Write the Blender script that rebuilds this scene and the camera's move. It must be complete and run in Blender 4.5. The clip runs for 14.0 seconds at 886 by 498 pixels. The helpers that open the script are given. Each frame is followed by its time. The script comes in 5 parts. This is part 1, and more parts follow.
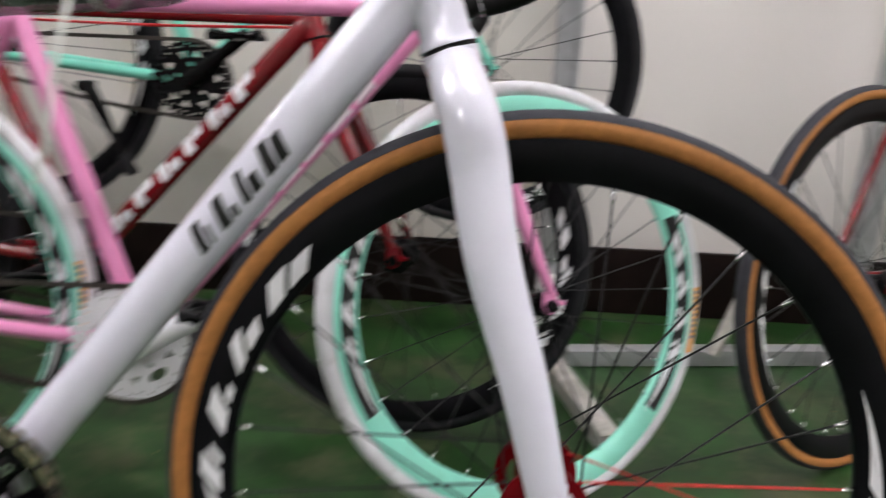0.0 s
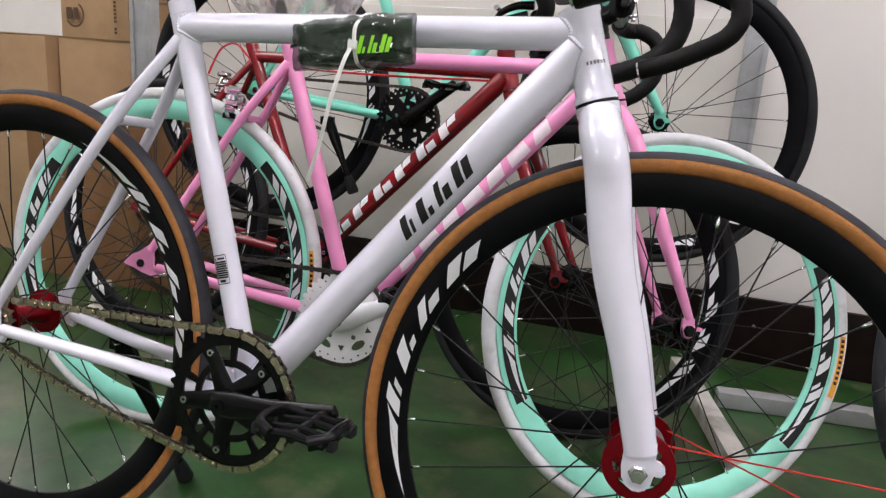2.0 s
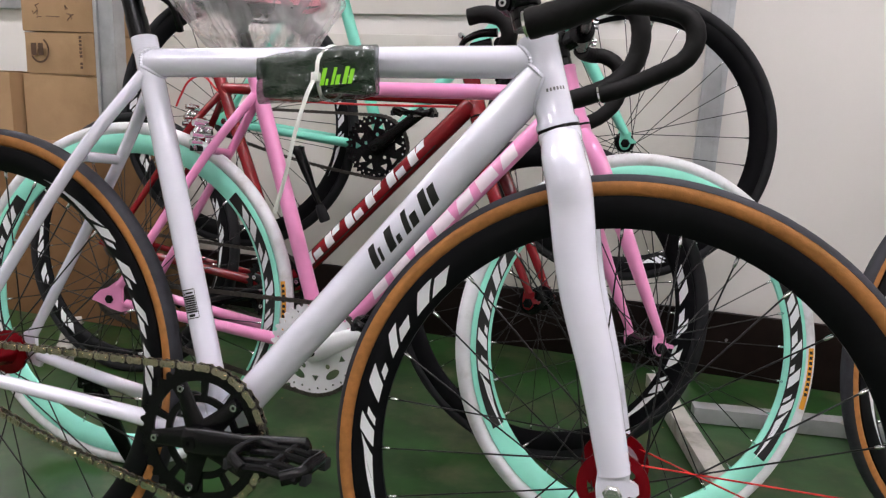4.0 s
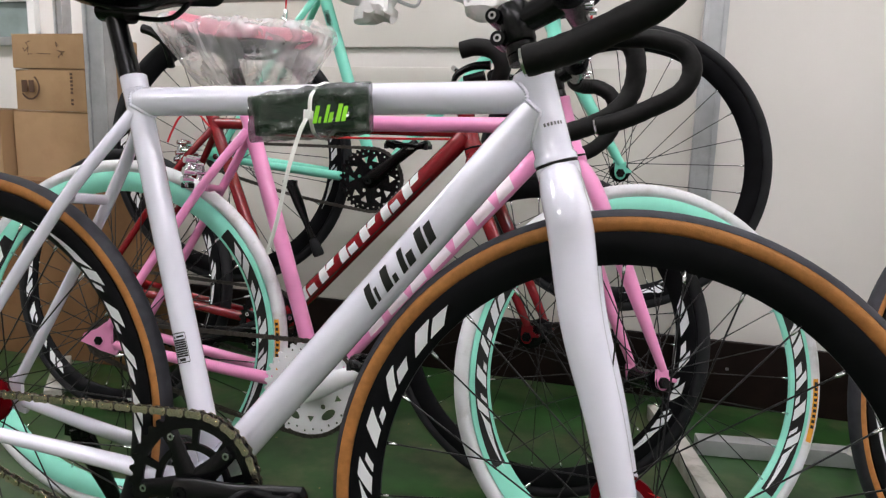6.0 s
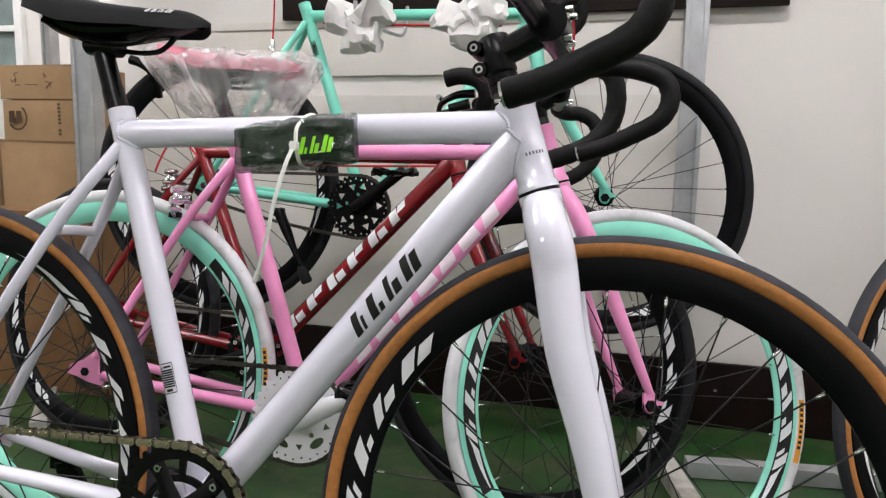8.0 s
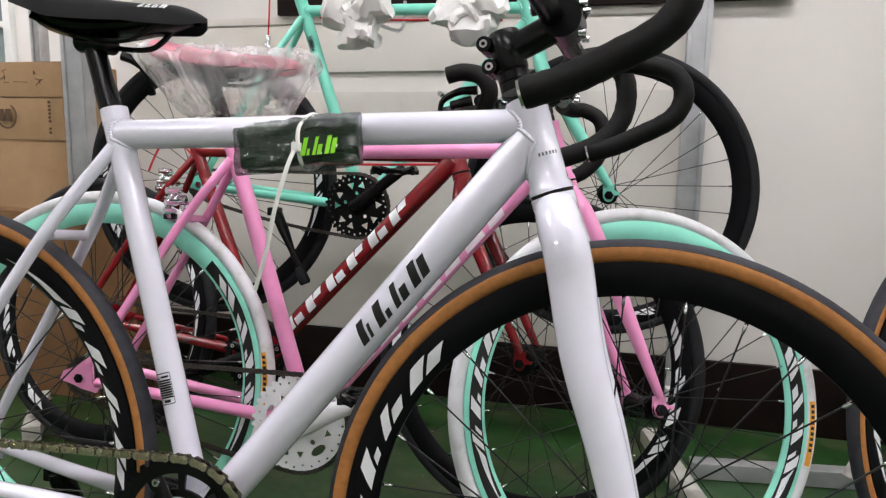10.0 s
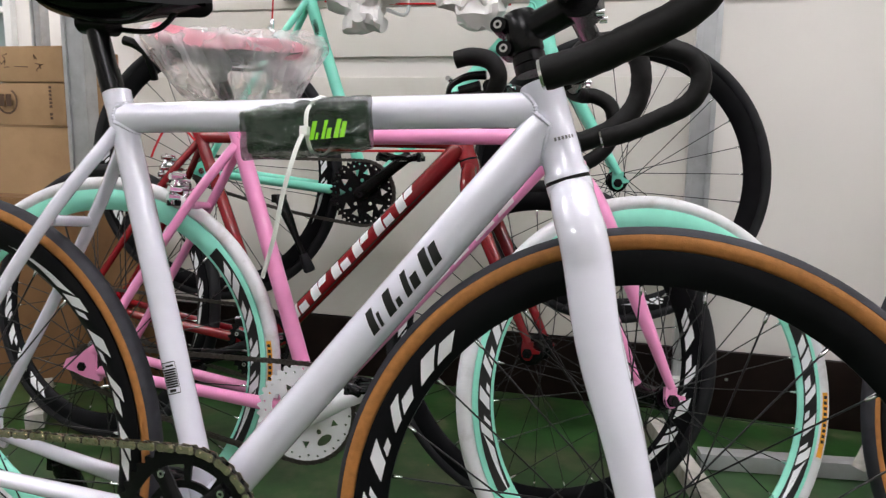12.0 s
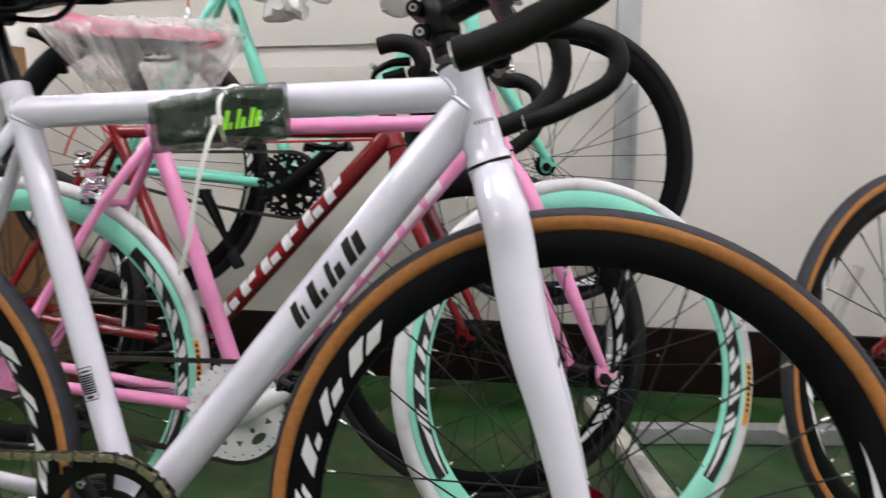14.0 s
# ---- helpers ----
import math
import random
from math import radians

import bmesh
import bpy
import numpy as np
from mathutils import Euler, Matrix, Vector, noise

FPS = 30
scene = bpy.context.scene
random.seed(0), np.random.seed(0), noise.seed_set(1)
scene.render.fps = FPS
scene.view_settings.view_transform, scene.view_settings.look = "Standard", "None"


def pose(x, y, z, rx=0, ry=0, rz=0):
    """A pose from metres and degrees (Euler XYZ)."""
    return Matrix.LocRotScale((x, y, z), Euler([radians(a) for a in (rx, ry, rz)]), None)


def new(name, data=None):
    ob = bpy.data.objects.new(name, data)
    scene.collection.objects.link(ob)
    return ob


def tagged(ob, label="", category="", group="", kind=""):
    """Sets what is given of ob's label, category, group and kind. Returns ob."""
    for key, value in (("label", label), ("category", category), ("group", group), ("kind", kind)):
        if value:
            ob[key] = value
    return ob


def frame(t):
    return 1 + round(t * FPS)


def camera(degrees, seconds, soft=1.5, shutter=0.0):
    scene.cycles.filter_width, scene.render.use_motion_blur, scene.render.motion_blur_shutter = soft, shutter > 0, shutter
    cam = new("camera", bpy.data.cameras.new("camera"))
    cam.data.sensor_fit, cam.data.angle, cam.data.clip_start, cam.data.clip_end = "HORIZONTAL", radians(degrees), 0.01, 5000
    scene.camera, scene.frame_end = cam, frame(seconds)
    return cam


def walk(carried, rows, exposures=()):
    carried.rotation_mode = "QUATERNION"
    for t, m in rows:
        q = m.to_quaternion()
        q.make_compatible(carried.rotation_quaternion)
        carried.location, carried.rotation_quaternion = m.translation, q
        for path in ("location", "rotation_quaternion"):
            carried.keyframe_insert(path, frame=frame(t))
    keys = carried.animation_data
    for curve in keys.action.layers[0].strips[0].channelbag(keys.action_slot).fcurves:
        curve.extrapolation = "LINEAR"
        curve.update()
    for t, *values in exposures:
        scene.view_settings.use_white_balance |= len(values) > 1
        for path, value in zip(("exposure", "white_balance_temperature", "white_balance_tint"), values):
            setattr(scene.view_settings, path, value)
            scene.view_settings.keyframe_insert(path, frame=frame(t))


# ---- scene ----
cam = camera(64.43, 14.0, soft=1.25, shutter=0.65)
ROWS = [
    (0, 0.8409, -0.4988, 0.7271, 72.65, -2.25, 3.29),
    (0.5, 0.8797, -0.6132, 0.7207, 71.76, -2.43, 14.94),
    (1, 0.9025, -0.6652, 0.7257, 73.39, -4.02, 16.18),
    (1.5, 0.9054, -0.6925, 0.7333, 74.41, -3.88, 17.90),
    (2, 0.9121, -0.7045, 0.7379, 75.61, -3.84, 19.34),
    (2.5, 0.9171, -0.7082, 0.7409, 76.48, -3.05, 18.51),
    (3, 0.9179, -0.7164, 0.7449, 77.54, -3.11, 19.04),
    (3.5, 0.9238, -0.7120, 0.7436, 77.36, -3.06, 17.85),
    (6, 0.9116, -0.6842, 0.7526, 79.86, -1.68, 16.43),
    (6.5, 0.9156, -0.6888, 0.7552, 80.47, -1.39, 16.26),
    (7, 0.9180, -0.6878, 0.7551, 81.05, -1.41, 15.88),
    (7.5, 0.9187, -0.6907, 0.7567, 81.34, -1.15, 15.83),
    (8, 0.9188, -0.6914, 0.7585, 81.83, -1.14, 15.49),
    (10.5, 0.8875, -0.6509, 0.7646, 81.03, -0.82, 14.92),
    (11, 0.8851, -0.6411, 0.7568, 79.08, -0.72, 16.67),
    (11.5, 0.8841, -0.6410, 0.7577, 79.70, -1.33, 14.54),
    (12, 0.8772, -0.6484, 0.7597, 80.50, -1.04, 15.06),
    (12.5, 0.8770, -0.6440, 0.7595, 80.14, 0.10, 16.06),
    (13, 0.8842, -0.6348, 0.7602, 80.20, 0.70, 14.38),
    (13.5, 0.8851, -0.6375, 0.7597, 80.43, 0.47, 13.57),
    (14, 0.8910, -0.6361, 0.7557, 79.70, 0.34, 9.85),
]
walk(cam, [(t, pose(x, y, z, rx, ry, rz)) for t, x, y, z, rx, ry, rz in ROWS],
     [(0, 0.0, 6500, 8), (1, 0.03, 6500, 8), (2, 0.04, 6500, 10), (3.5, 0.04, 6500, 10), (6, 0.0, 6500, 6.5), (10.5, 0.0, 6500, 6), (14, 0.0, 6500, 6)])

# ---- light ----
world = bpy.data.worlds.new("world")
scene.world = world
world.use_nodes = True
world.node_tree.nodes["Background"].inputs[0].default_value = (0.8, 0.85, 0.9, 1)
world.node_tree.nodes["Background"].inputs[1].default_value = 0.25
scene.view_settings.exposure = 0.0


# ---- materials ----
def material(name, base, rough=0.5, metal=0.0, vary=0.12, scale=30.0, bump=0.0, bump_scale=200.0, coat=0.0, dirt=None, dirt_scale=4.0, spec=0.36):
    m = bpy.data.materials.new(name)
    m.use_nodes = True
    nt = m.node_tree
    b = nt.nodes["Principled BSDF"]
    b.inputs["Roughness"].default_value = rough
    b.inputs["Metallic"].default_value = metal
    b.inputs["Coat Weight"].default_value = coat
    b.inputs["Coat Roughness"].default_value = 0.08
    b.inputs["Specular IOR Level"].default_value = spec
    tc = nt.nodes.new("ShaderNodeTexCoord")
    n1 = nt.nodes.new("ShaderNodeTexNoise")
    n1.inputs["Scale"].default_value = scale
    n1.inputs["Detail"].default_value = 5
    nt.links.new(tc.outputs["Object"], n1.inputs["Vector"])
    ramp = nt.nodes.new("ShaderNodeValToRGB")
    lo = [max(0, c * (1 - vary)) for c in base]
    hi = [min(1, c * (1 + vary)) for c in base]
    ramp.color_ramp.elements[0].position, ramp.color_ramp.elements[1].position = 0.3, 0.7
    ramp.color_ramp.elements[0].color = (*lo, 1)
    ramp.color_ramp.elements[1].color = (*hi, 1)
    nt.links.new(n1.outputs["Fac"], ramp.inputs["Fac"])
    out = ramp.outputs["Color"]
    if dirt:
        n2 = nt.nodes.new("ShaderNodeTexNoise")
        n2.inputs["Scale"].default_value = dirt_scale
        n2.inputs["Detail"].default_value = 8
        n2.inputs["Roughness"].default_value = 0.65
        nt.links.new(tc.outputs["Object"], n2.inputs["Vector"])
        r2 = nt.nodes.new("ShaderNodeValToRGB")
        r2.color_ramp.elements[0].position, r2.color_ramp.elements[1].position = 0.5, 0.72
        mix = nt.nodes.new("ShaderNodeMix")
        mix.data_type = "RGBA"
        nt.links.new(n2.outputs["Fac"], r2.inputs["Fac"])
        nt.links.new(r2.outputs["Color"], mix.inputs["Factor"])
        nt.links.new(out, mix.inputs["A"])
        mix.inputs["B"].default_value = (*dirt, 1)
        out = mix.outputs["Result"]
        rr = nt.nodes.new("ShaderNodeMapRange")
        rr.inputs["To Min"].default_value = rough
        rr.inputs["To Max"].default_value = min(1, rough + 0.25)
        nt.links.new(n2.outputs["Fac"], rr.inputs["Value"])
        nt.links.new(rr.outputs["Result"], b.inputs["Roughness"])
    nt.links.new(out, b.inputs["Base Color"])
    if bump:
        n3 = nt.nodes.new("ShaderNodeTexNoise")
        n3.inputs["Scale"].default_value = bump_scale
        n3.inputs["Detail"].default_value = 4
        nt.links.new(tc.outputs["Object"], n3.inputs["Vector"])
        bp = nt.nodes.new("ShaderNodeBump")
        bp.inputs["Strength"].default_value = bump
        bp.inputs["Distance"].default_value = 0.002
        nt.links.new(n3.outputs["Fac"], bp.inputs["Height"])
        nt.links.new(bp.outputs["Normal"], b.inputs["Normal"])
    return m


def film_material(name, opacity=0.3, tint=(0.9, 0.9, 0.92), rough=0.12, crinkle=0.5, scale=28.0):
    """Thin clear plastic film: mostly transparent, glossy, a little milky."""
    m = bpy.data.materials.new(name)
    m.use_nodes = True
    nt = m.node_tree
    b = nt.nodes["Principled BSDF"]
    b.inputs["Base Color"].default_value = (*tint, 1)
    b.inputs["Roughness"].default_value = rough
    b.inputs["Specular IOR Level"].default_value = 1.0
    tr = nt.nodes.new("ShaderNodeBsdfTransparent")
    mix = nt.nodes.new("ShaderNodeMixShader")
    tc = nt.nodes.new("ShaderNodeTexCoord")
    n = nt.nodes.new("ShaderNodeTexNoise")
    n.inputs["Scale"].default_value = scale
    n.inputs["Detail"].default_value = 5
    n.inputs["Distortion"].default_value = 0.5
    nt.links.new(tc.outputs["Object"], n.inputs["Vector"])
    mr = nt.nodes.new("ShaderNodeMapRange")
    mr.inputs["From Min"].default_value, mr.inputs["From Max"].default_value = 0.35, 0.7
    mr.inputs["To Min"].default_value, mr.inputs["To Max"].default_value = opacity * 0.75, opacity * 1.35
    nt.links.new(n.outputs["Fac"], mr.inputs["Value"])
    nt.links.new(mr.outputs["Result"], mix.inputs["Fac"])
    nt.links.new(tr.outputs[0], mix.inputs[1])
    nt.links.new(b.outputs[0], mix.inputs[2])
    nt.links.new(mix.outputs[0], nt.nodes["Material Output"].inputs["Surface"])
    bp = nt.nodes.new("ShaderNodeBump")
    bp.inputs["Strength"].default_value = crinkle
    bp.inputs["Distance"].default_value = 0.006
    nt.links.new(n.outputs["Fac"], bp.inputs["Height"])
    nt.links.new(bp.outputs["Normal"], b.inputs["Normal"])
    return m


def glow(name, color, strength):
    m = bpy.data.materials.new(name)
    m.use_nodes = True
    b = m.node_tree.nodes["Principled BSDF"]
    b.inputs["Base Color"].default_value = (*color, 1)
    b.inputs["Emission Color"].default_value = (*color, 1)
    b.inputs["Emission Strength"].default_value = strength
    return m


M_WHITE = material("white_gloss_paint", (0.79, 0.78, 0.88), 0.22, vary=0.015, coat=1.0)
M_PINK = material("pink_gloss_paint", (0.83, 0.30, 0.55), 0.3, vary=0.04, coat=0.5)
M_RED = material("dark_red_gloss_paint", (0.21, 0.007, 0.012), 0.25, vary=0.08, coat=0.6)
M_MINT = material("mint_gloss_paint", (0.22, 0.72, 0.56), 0.3, vary=0.04, coat=0.5)
M_MINTRIM = material("mint_rim_paint", (0.30, 0.78, 0.62), 0.35, vary=0.04, coat=0.2)
M_BLACK = material("black_satin", (0.0035, 0.0035, 0.004), 0.27, vary=0.2, spec=0.25)
M_BLACKRIM = material("black_rim_anodised", (0.004, 0.004, 0.005), 0.42, vary=0.25, spec=0.12)
M_RUBBER = material("black_rubber", (0.010, 0.010, 0.012), 0.7, vary=0.25, bump=0.25, bump_scale=500, spec=0.3)
M_TREAD = material("slate_tread_rubber", (0.034, 0.034, 0.041), 0.75, vary=0.2, scale=60, bump=0.25, bump_scale=500, spec=0.3)
M_TAN = material("tan_sidewall_rubber", (0.40, 0.165, 0.045), 0.62, vary=0.15, scale=120, bump=0.2, bump_scale=700)
M_WHITERUB = material("white_rubber", (0.68, 0.68, 0.70), 0.6, vary=0.06, dirt=(0.5, 0.49, 0.48), dirt_scale=25)
M_TAPE = material("black_foam_bar_tape", (0.0055, 0.005, 0.005), 0.6, vary=0.3, scale=90, bump=0.15, bump_scale=220, spec=0.2)
M_CHROME = material("polished_metal", (0.75, 0.75, 0.77), 0.18, metal=1.0, vary=0.06)
M_STEEL = material("chain_steel", (0.62, 0.55, 0.43), 0.24, metal=1.0, vary=0.2, scale=200)
M_DARKSTEEL = material("dark_chain_steel", (0.10, 0.09, 0.08), 0.4, metal=0.8, vary=0.3, scale=200)
M_HUBRED = material("red_anodised_hub", (0.30, 0.006, 0.015), 0.22, metal=0.65, vary=0.1)
M_SPOKE = material("black_spoke_steel", (0.015, 0.015, 0.016), 0.35, metal=0.3, vary=0.1)
M_WHITEPRINT = material("white_print", (0.8, 0.8, 0.82), 0.45, vary=0.03)
M_BLACKPRINT = material("black_print", (0.012, 0.012, 0.012), 0.4, vary=0.1)
M_GREYPRINT = material("grey_print", (0.16, 0.16, 0.17), 0.45, vary=0.1)
M_GREENPRINT = material("lime_print", (0.28, 0.75, 0.03), 0.5, vary=0.05)
M_LILAC = material("pale_pink_print", (0.84, 0.72, 0.78), 0.4, vary=0.05)
M_ORANGE = material("orange_print", (0.75, 0.33, 0.03), 0.5, vary=0.1)
M_REDCABLE = material("red_cable_housing", (0.55, 0.01, 0.015), 0.35, vary=0.05)
M_GREENPOUCH = material("dark_green_fabric", (0.022, 0.045, 0.026), 0.5, vary=0.35, scale=25, bump=0.5, bump_scale=90)
M_TIE = material("white_nylon_tie", (0.78, 0.78, 0.74), 0.4, vary=0.03)
M_FOAM = material("white_foam_wrap", (0.75, 0.74, 0.72), 0.7, vary=0.05, bump=0.4, bump_scale=60)
M_PINKSADDLE = material("pink_saddle_vinyl", (0.86, 0.38, 0.47), 0.5, vary=0.06)
M_FILM = film_material("clear_plastic_film", 0.31, (0.92, 0.91, 0.92), 0.12, 0.35, 26.0)
M_POUCHFILM = film_material("pouch_plastic_film", 0.62, (0.03, 0.045, 0.032), 0.05, 1.0, 42.0)
M_FLOOR = material("green_painted_concrete", (0.019, 0.060, 0.014), 0.22, vary=0.40, scale=9, bump=0.12, bump_scale=40, dirt=(0.100, 0.104, 0.055), dirt_scale=6.0, spec=0.36)
M_WALL = material("cream_painted_wall", (0.735, 0.70, 0.665), 0.7, vary=0.025, scale=3, bump=0.12, bump_scale=60)
M_PANEL = material("cream_wall_board", (0.70, 0.665, 0.615), 0.55, vary=0.03, scale=4, dirt=(0.60, 0.56, 0.48), dirt_scale=2.5)
M_BASE = material("dark_brown_skirting", (0.010, 0.0055, 0.0045), 0.5, vary=0.3, scale=15, spec=0.15)
M_GALV = material("galvanised_steel", (0.50, 0.51, 0.52), 0.42, metal=0.7, vary=0.12, scale=14, dirt=(0.40, 0.40, 0.40), dirt_scale=9)
M_PALESTEEL = material("pale_painted_steel", (0.50, 0.48, 0.44), 0.5, vary=0.12, scale=20, dirt=(0.26, 0.25, 0.20), dirt_scale=14)
M_CARTON = material("corrugated_cardboard", (0.39, 0.25, 0.135), 0.8, vary=0.07, scale=8, bump=0.15, bump_scale=150, dirt=(0.33, 0.205, 0.108), dirt_scale=5)
# dark brown board with the shade behind the bicycles put into its colour
M_SHADEDCARTON = material("dark_shaded_cardboard", (0.20, 0.105, 0.045), 0.75, vary=0.10, scale=8, bump=0.15, bump_scale=150, dirt=(0.15, 0.075, 0.032), dirt_scale=5)
M_CARTONINK = material("dark_brown_carton_ink", (0.09, 0.05, 0.03), 0.7, vary=0.2)
M_PAPER = material("torn_white_tape", (0.75, 0.74, 0.70), 0.5, vary=0.05)
M_CEIL = material("white_ceiling_paint", (0.75, 0.75, 0.73), 0.8, vary=0.03, scale=4)
M_LED = glow("lamp_diffuser", (1.0, 0.947, 1.006), 39.3)
M_REDSPOKE = material("red_spoke_paint", (0.55, 0.02, 0.02), 0.35, vary=0.05)
M_GRIME = material("dark_plastic", (0.02, 0.02, 0.022), 0.5, vary=0.2)
M_WINDOW = material("dim_window_glass", (0.20, 0.25, 0.24), 0.1, vary=0.2, scale=4)


# ---- mesh helpers ----
def link_mesh(name, bm, mat, parent=None, label="", smooth=40):
    me = bpy.data.meshes.new(name)
    bmesh.ops.recalc_face_normals(bm, faces=bm.faces)
    bm.to_mesh(me)
    bm.free()
    for mm in (mat if isinstance(mat, (list, tuple)) else [mat]):
        me.materials.append(mm)
    me.polygons.foreach_set("use_smooth", [True] * len(me.polygons))
    me.set_sharp_from_angle(angle=radians(smooth))
    ob = new(name, me)
    if parent is not None:
        ob.parent = parent
    if label:
        ob["label"] = label
    return ob


def part(name, bm, mat, parent, label="", smooth=40):
    return link_mesh(name, bm, mat, parent, label, smooth)


def share(name, me, parent, m):
    ob = new(name, me)
    ob.parent = parent
    ob.matrix_basis = m
    return ob


def smooth_path(pts, k=6):
    """Catmull-Rom through the points, k steps a span."""
    P = [Vector(p) for p in pts]
    P = [2 * P[0] - P[1]] + P + [2 * P[-1] - P[-2]]
    out = []
    for i in range(1, len(P) - 2):
        a, b, c, d = P[i - 1:i + 3]
        for j in range(k):
            t = j / k
            out.append(0.5 * ((2 * b) + (c - a) * t + (2 * a - 5 * b + 4 * c - d) * t * t + (3 * b - a - 3 * c + d) * t ** 3))
    out.append(P[-2])
    return out


def sweep(bm, pts, rad, n=12, flat=1.0, up=None, caps=True):
    """A tube along points; rad a number or one per point; flat scales the second axis."""
    P = [Vector(p) for p in pts]
    R = rad if isinstance(rad, (list, tuple)) else [rad] * len(P)
    if len(R) != len(P):
        R = [R[0] + (R[-1] - R[0]) * i / (len(P) - 1) for i in range(len(P))]
    ref = Vector(up) if up else None
    rings, side = [], None
    for i, p in enumerate(P):
        d = (P[min(i + 1, len(P) - 1)] - P[max(i - 1, 0)]).normalized()
        if side is None:
            base = ref if ref is not None else (Vector((0, 1, 0)) if abs(d.y) < 0.9 else Vector((0, 0, 1)))
            side = base - d * base.dot(d)
        else:
            side = side - d * side.dot(d)
        side.normalize()
        other = d.cross(side)
        rings.append([bm.verts.new(p + (side * math.cos(2 * math.pi * k / n) + other * math.sin(2 * math.pi * k / n) * flat) * R[i]) for k in range(n)])
    for a, b in zip(rings, rings[1:]):
        for k in range(n):
            bm.faces.new((a[k], a[(k + 1) % n], b[(k + 1) % n], b[k]))
    if caps:
        bm.faces.new(rings[0][::-1])
        bm.faces.new(rings[-1])


def lathe(bm, profile, n=96, axis="y", closed=True, centre=(0, 0, 0), a0=0.0, a1=2 * math.pi):
    """Turn a profile of (radius, along) about an axis."""
    c = Vector(centre)
    full = abs(a1 - a0 - 2 * math.pi) < 1e-6
    rings = []
    for i in range(n if full else n + 1):
        a = a0 + (a1 - a0) * i / n
        ca, sa = math.cos(a), math.sin(a)
        ring = []
        for r, h in profile:
            v = {"y": (r * ca, h, r * sa), "z": (r * ca, r * sa, h), "x": (h, r * ca, r * sa)}[axis]
            ring.append(bm.verts.new(c + Vector(v)))
        rings.append(ring)
    m = len(profile)
    for i in range(n):
        a, b = rings[i], rings[(i + 1) % len(rings)]
        for k in range(m if closed else m - 1):
            bm.faces.new((a[k], a[(k + 1) % m], b[(k + 1) % m], b[k]))
    return rings


def disc_y(bm, r, y0, y1, n=32, centre=(0, 0, 0)):
    lathe(bm, [(0.0001, y0), (r, y0), (r, y1), (0.0001, y1)], n, "y", True, centre)


def box(bm, lo, hi, bevel=0.0, m=None):
    vs = [bm.verts.new((x, y, z)) for x in (lo[0], hi[0]) for y in (lo[1], hi[1]) for z in (lo[2], hi[2])]
    fs = [bm.faces.new([vs[i] for i in q]) for q in ((0, 1, 3, 2), (4, 6, 7, 5), (0, 4, 5, 1), (2, 3, 7, 6), (0, 2, 6, 4), (1, 5, 7, 3))]
    if bevel:
        es = list({e for f in fs for e in f.edges})
        r = bmesh.ops.bevel(bm, geom=es, offset=bevel, segments=2, affect="EDGES", profile=0.7)
        vs = list({v for f in r["faces"] for v in f.verts} | {v for v in vs if v.is_valid})
    if m is not None:
        bmesh.ops.transform(bm, matrix=m, verts=[v for v in vs if v.is_valid])
    return vs


def outline(bm, pts, place, depth):
    """A thin plate: a flat polygon of (u, v), each corner put by place(u, v, h), depth deep."""
    top = [bm.verts.new(place(u, v, depth)) for u, v in pts]
    low = [bm.verts.new(place(u, v, 0.0)) for u, v in pts]
    bm.faces.new(top)
    for i in range(len(pts)):
        j = (i + 1) % len(pts)
        bm.faces.new((low[i], low[j], top[j], top[i]))


def thing(name, label, category, m=None, group="", kind=""):
    e = new(name)
    if m is not None:
        e.matrix_world = m
    return tagged(e, label, category, group, kind)


# ---- wheels ----
RIM = [(0.3140, -0.0112), (0.3040, -0.0125), (0.2930, -0.0105), (0.2820, -0.0062), (0.2775, -0.0020)]


def rim_y(r):
    for (ra, ya), (rb, yb) in zip(RIM, RIM[1:]):
        if ra >= r >= rb:
            return ya + (yb - ya) * (ra - r) / (ra - rb)
    return RIM[0][1] if r > RIM[0][0] else RIM[-1][1]


# slanted blocks in the place of lettering, each a few four-cornered strokes: corners as (along, across), both 0 to 1
MARKS = [
    [[(0.030, 0.00), (0.110, 0.00), (0.200, 0.98), (0.120, 0.98)], [(0.135, 0.00), (0.170, 0.00), (0.225, 0.60), (0.190, 0.60)]],
    [[(0.250, 0.00), (0.340, 0.00), (0.430, 0.98), (0.340, 0.98)], [(0.365, 0.00), (0.420, 0.00), (0.450, 0.36), (0.398, 0.36)]],
    [[(0.480, 0.00), (0.545, 0.00), (0.640, 0.98), (0.575, 0.98)], [(0.570, 0.00), (0.655, 0.00), (0.705, 0.55), (0.622, 0.55)]],
    [[(0.720, 0.00), (0.810, 0.00), (0.900, 0.98), (0.810, 0.98)], [(0.835, 0.00), (0.925, 0.00), (1.000, 0.82), (0.912, 0.82)]],
]


def patch(bm, quad, place, nu=5, nv=5):
    """A four-cornered patch laid on a curved surface by place(u, v)."""
    (a, b, c, d) = quad
    g = []
    for i in range(nu + 1):
        s = i / nu
        lo = (a[0] + (b[0] - a[0]) * s, a[1] + (b[1] - a[1]) * s)
        hi = (d[0] + (c[0] - d[0]) * s, d[1] + (c[1] - d[1]) * s)
        g.append([bm.verts.new(place(lo[0] + (hi[0] - lo[0]) * j / nv, lo[1] + (hi[1] - lo[1]) * j / nv)) for j in range(nv + 1)])
    for i in range(nu):
        for j in range(nv):
            bm.faces.new((g[i][j], g[i + 1][j], g[i + 1][j + 1], g[i][j + 1]))


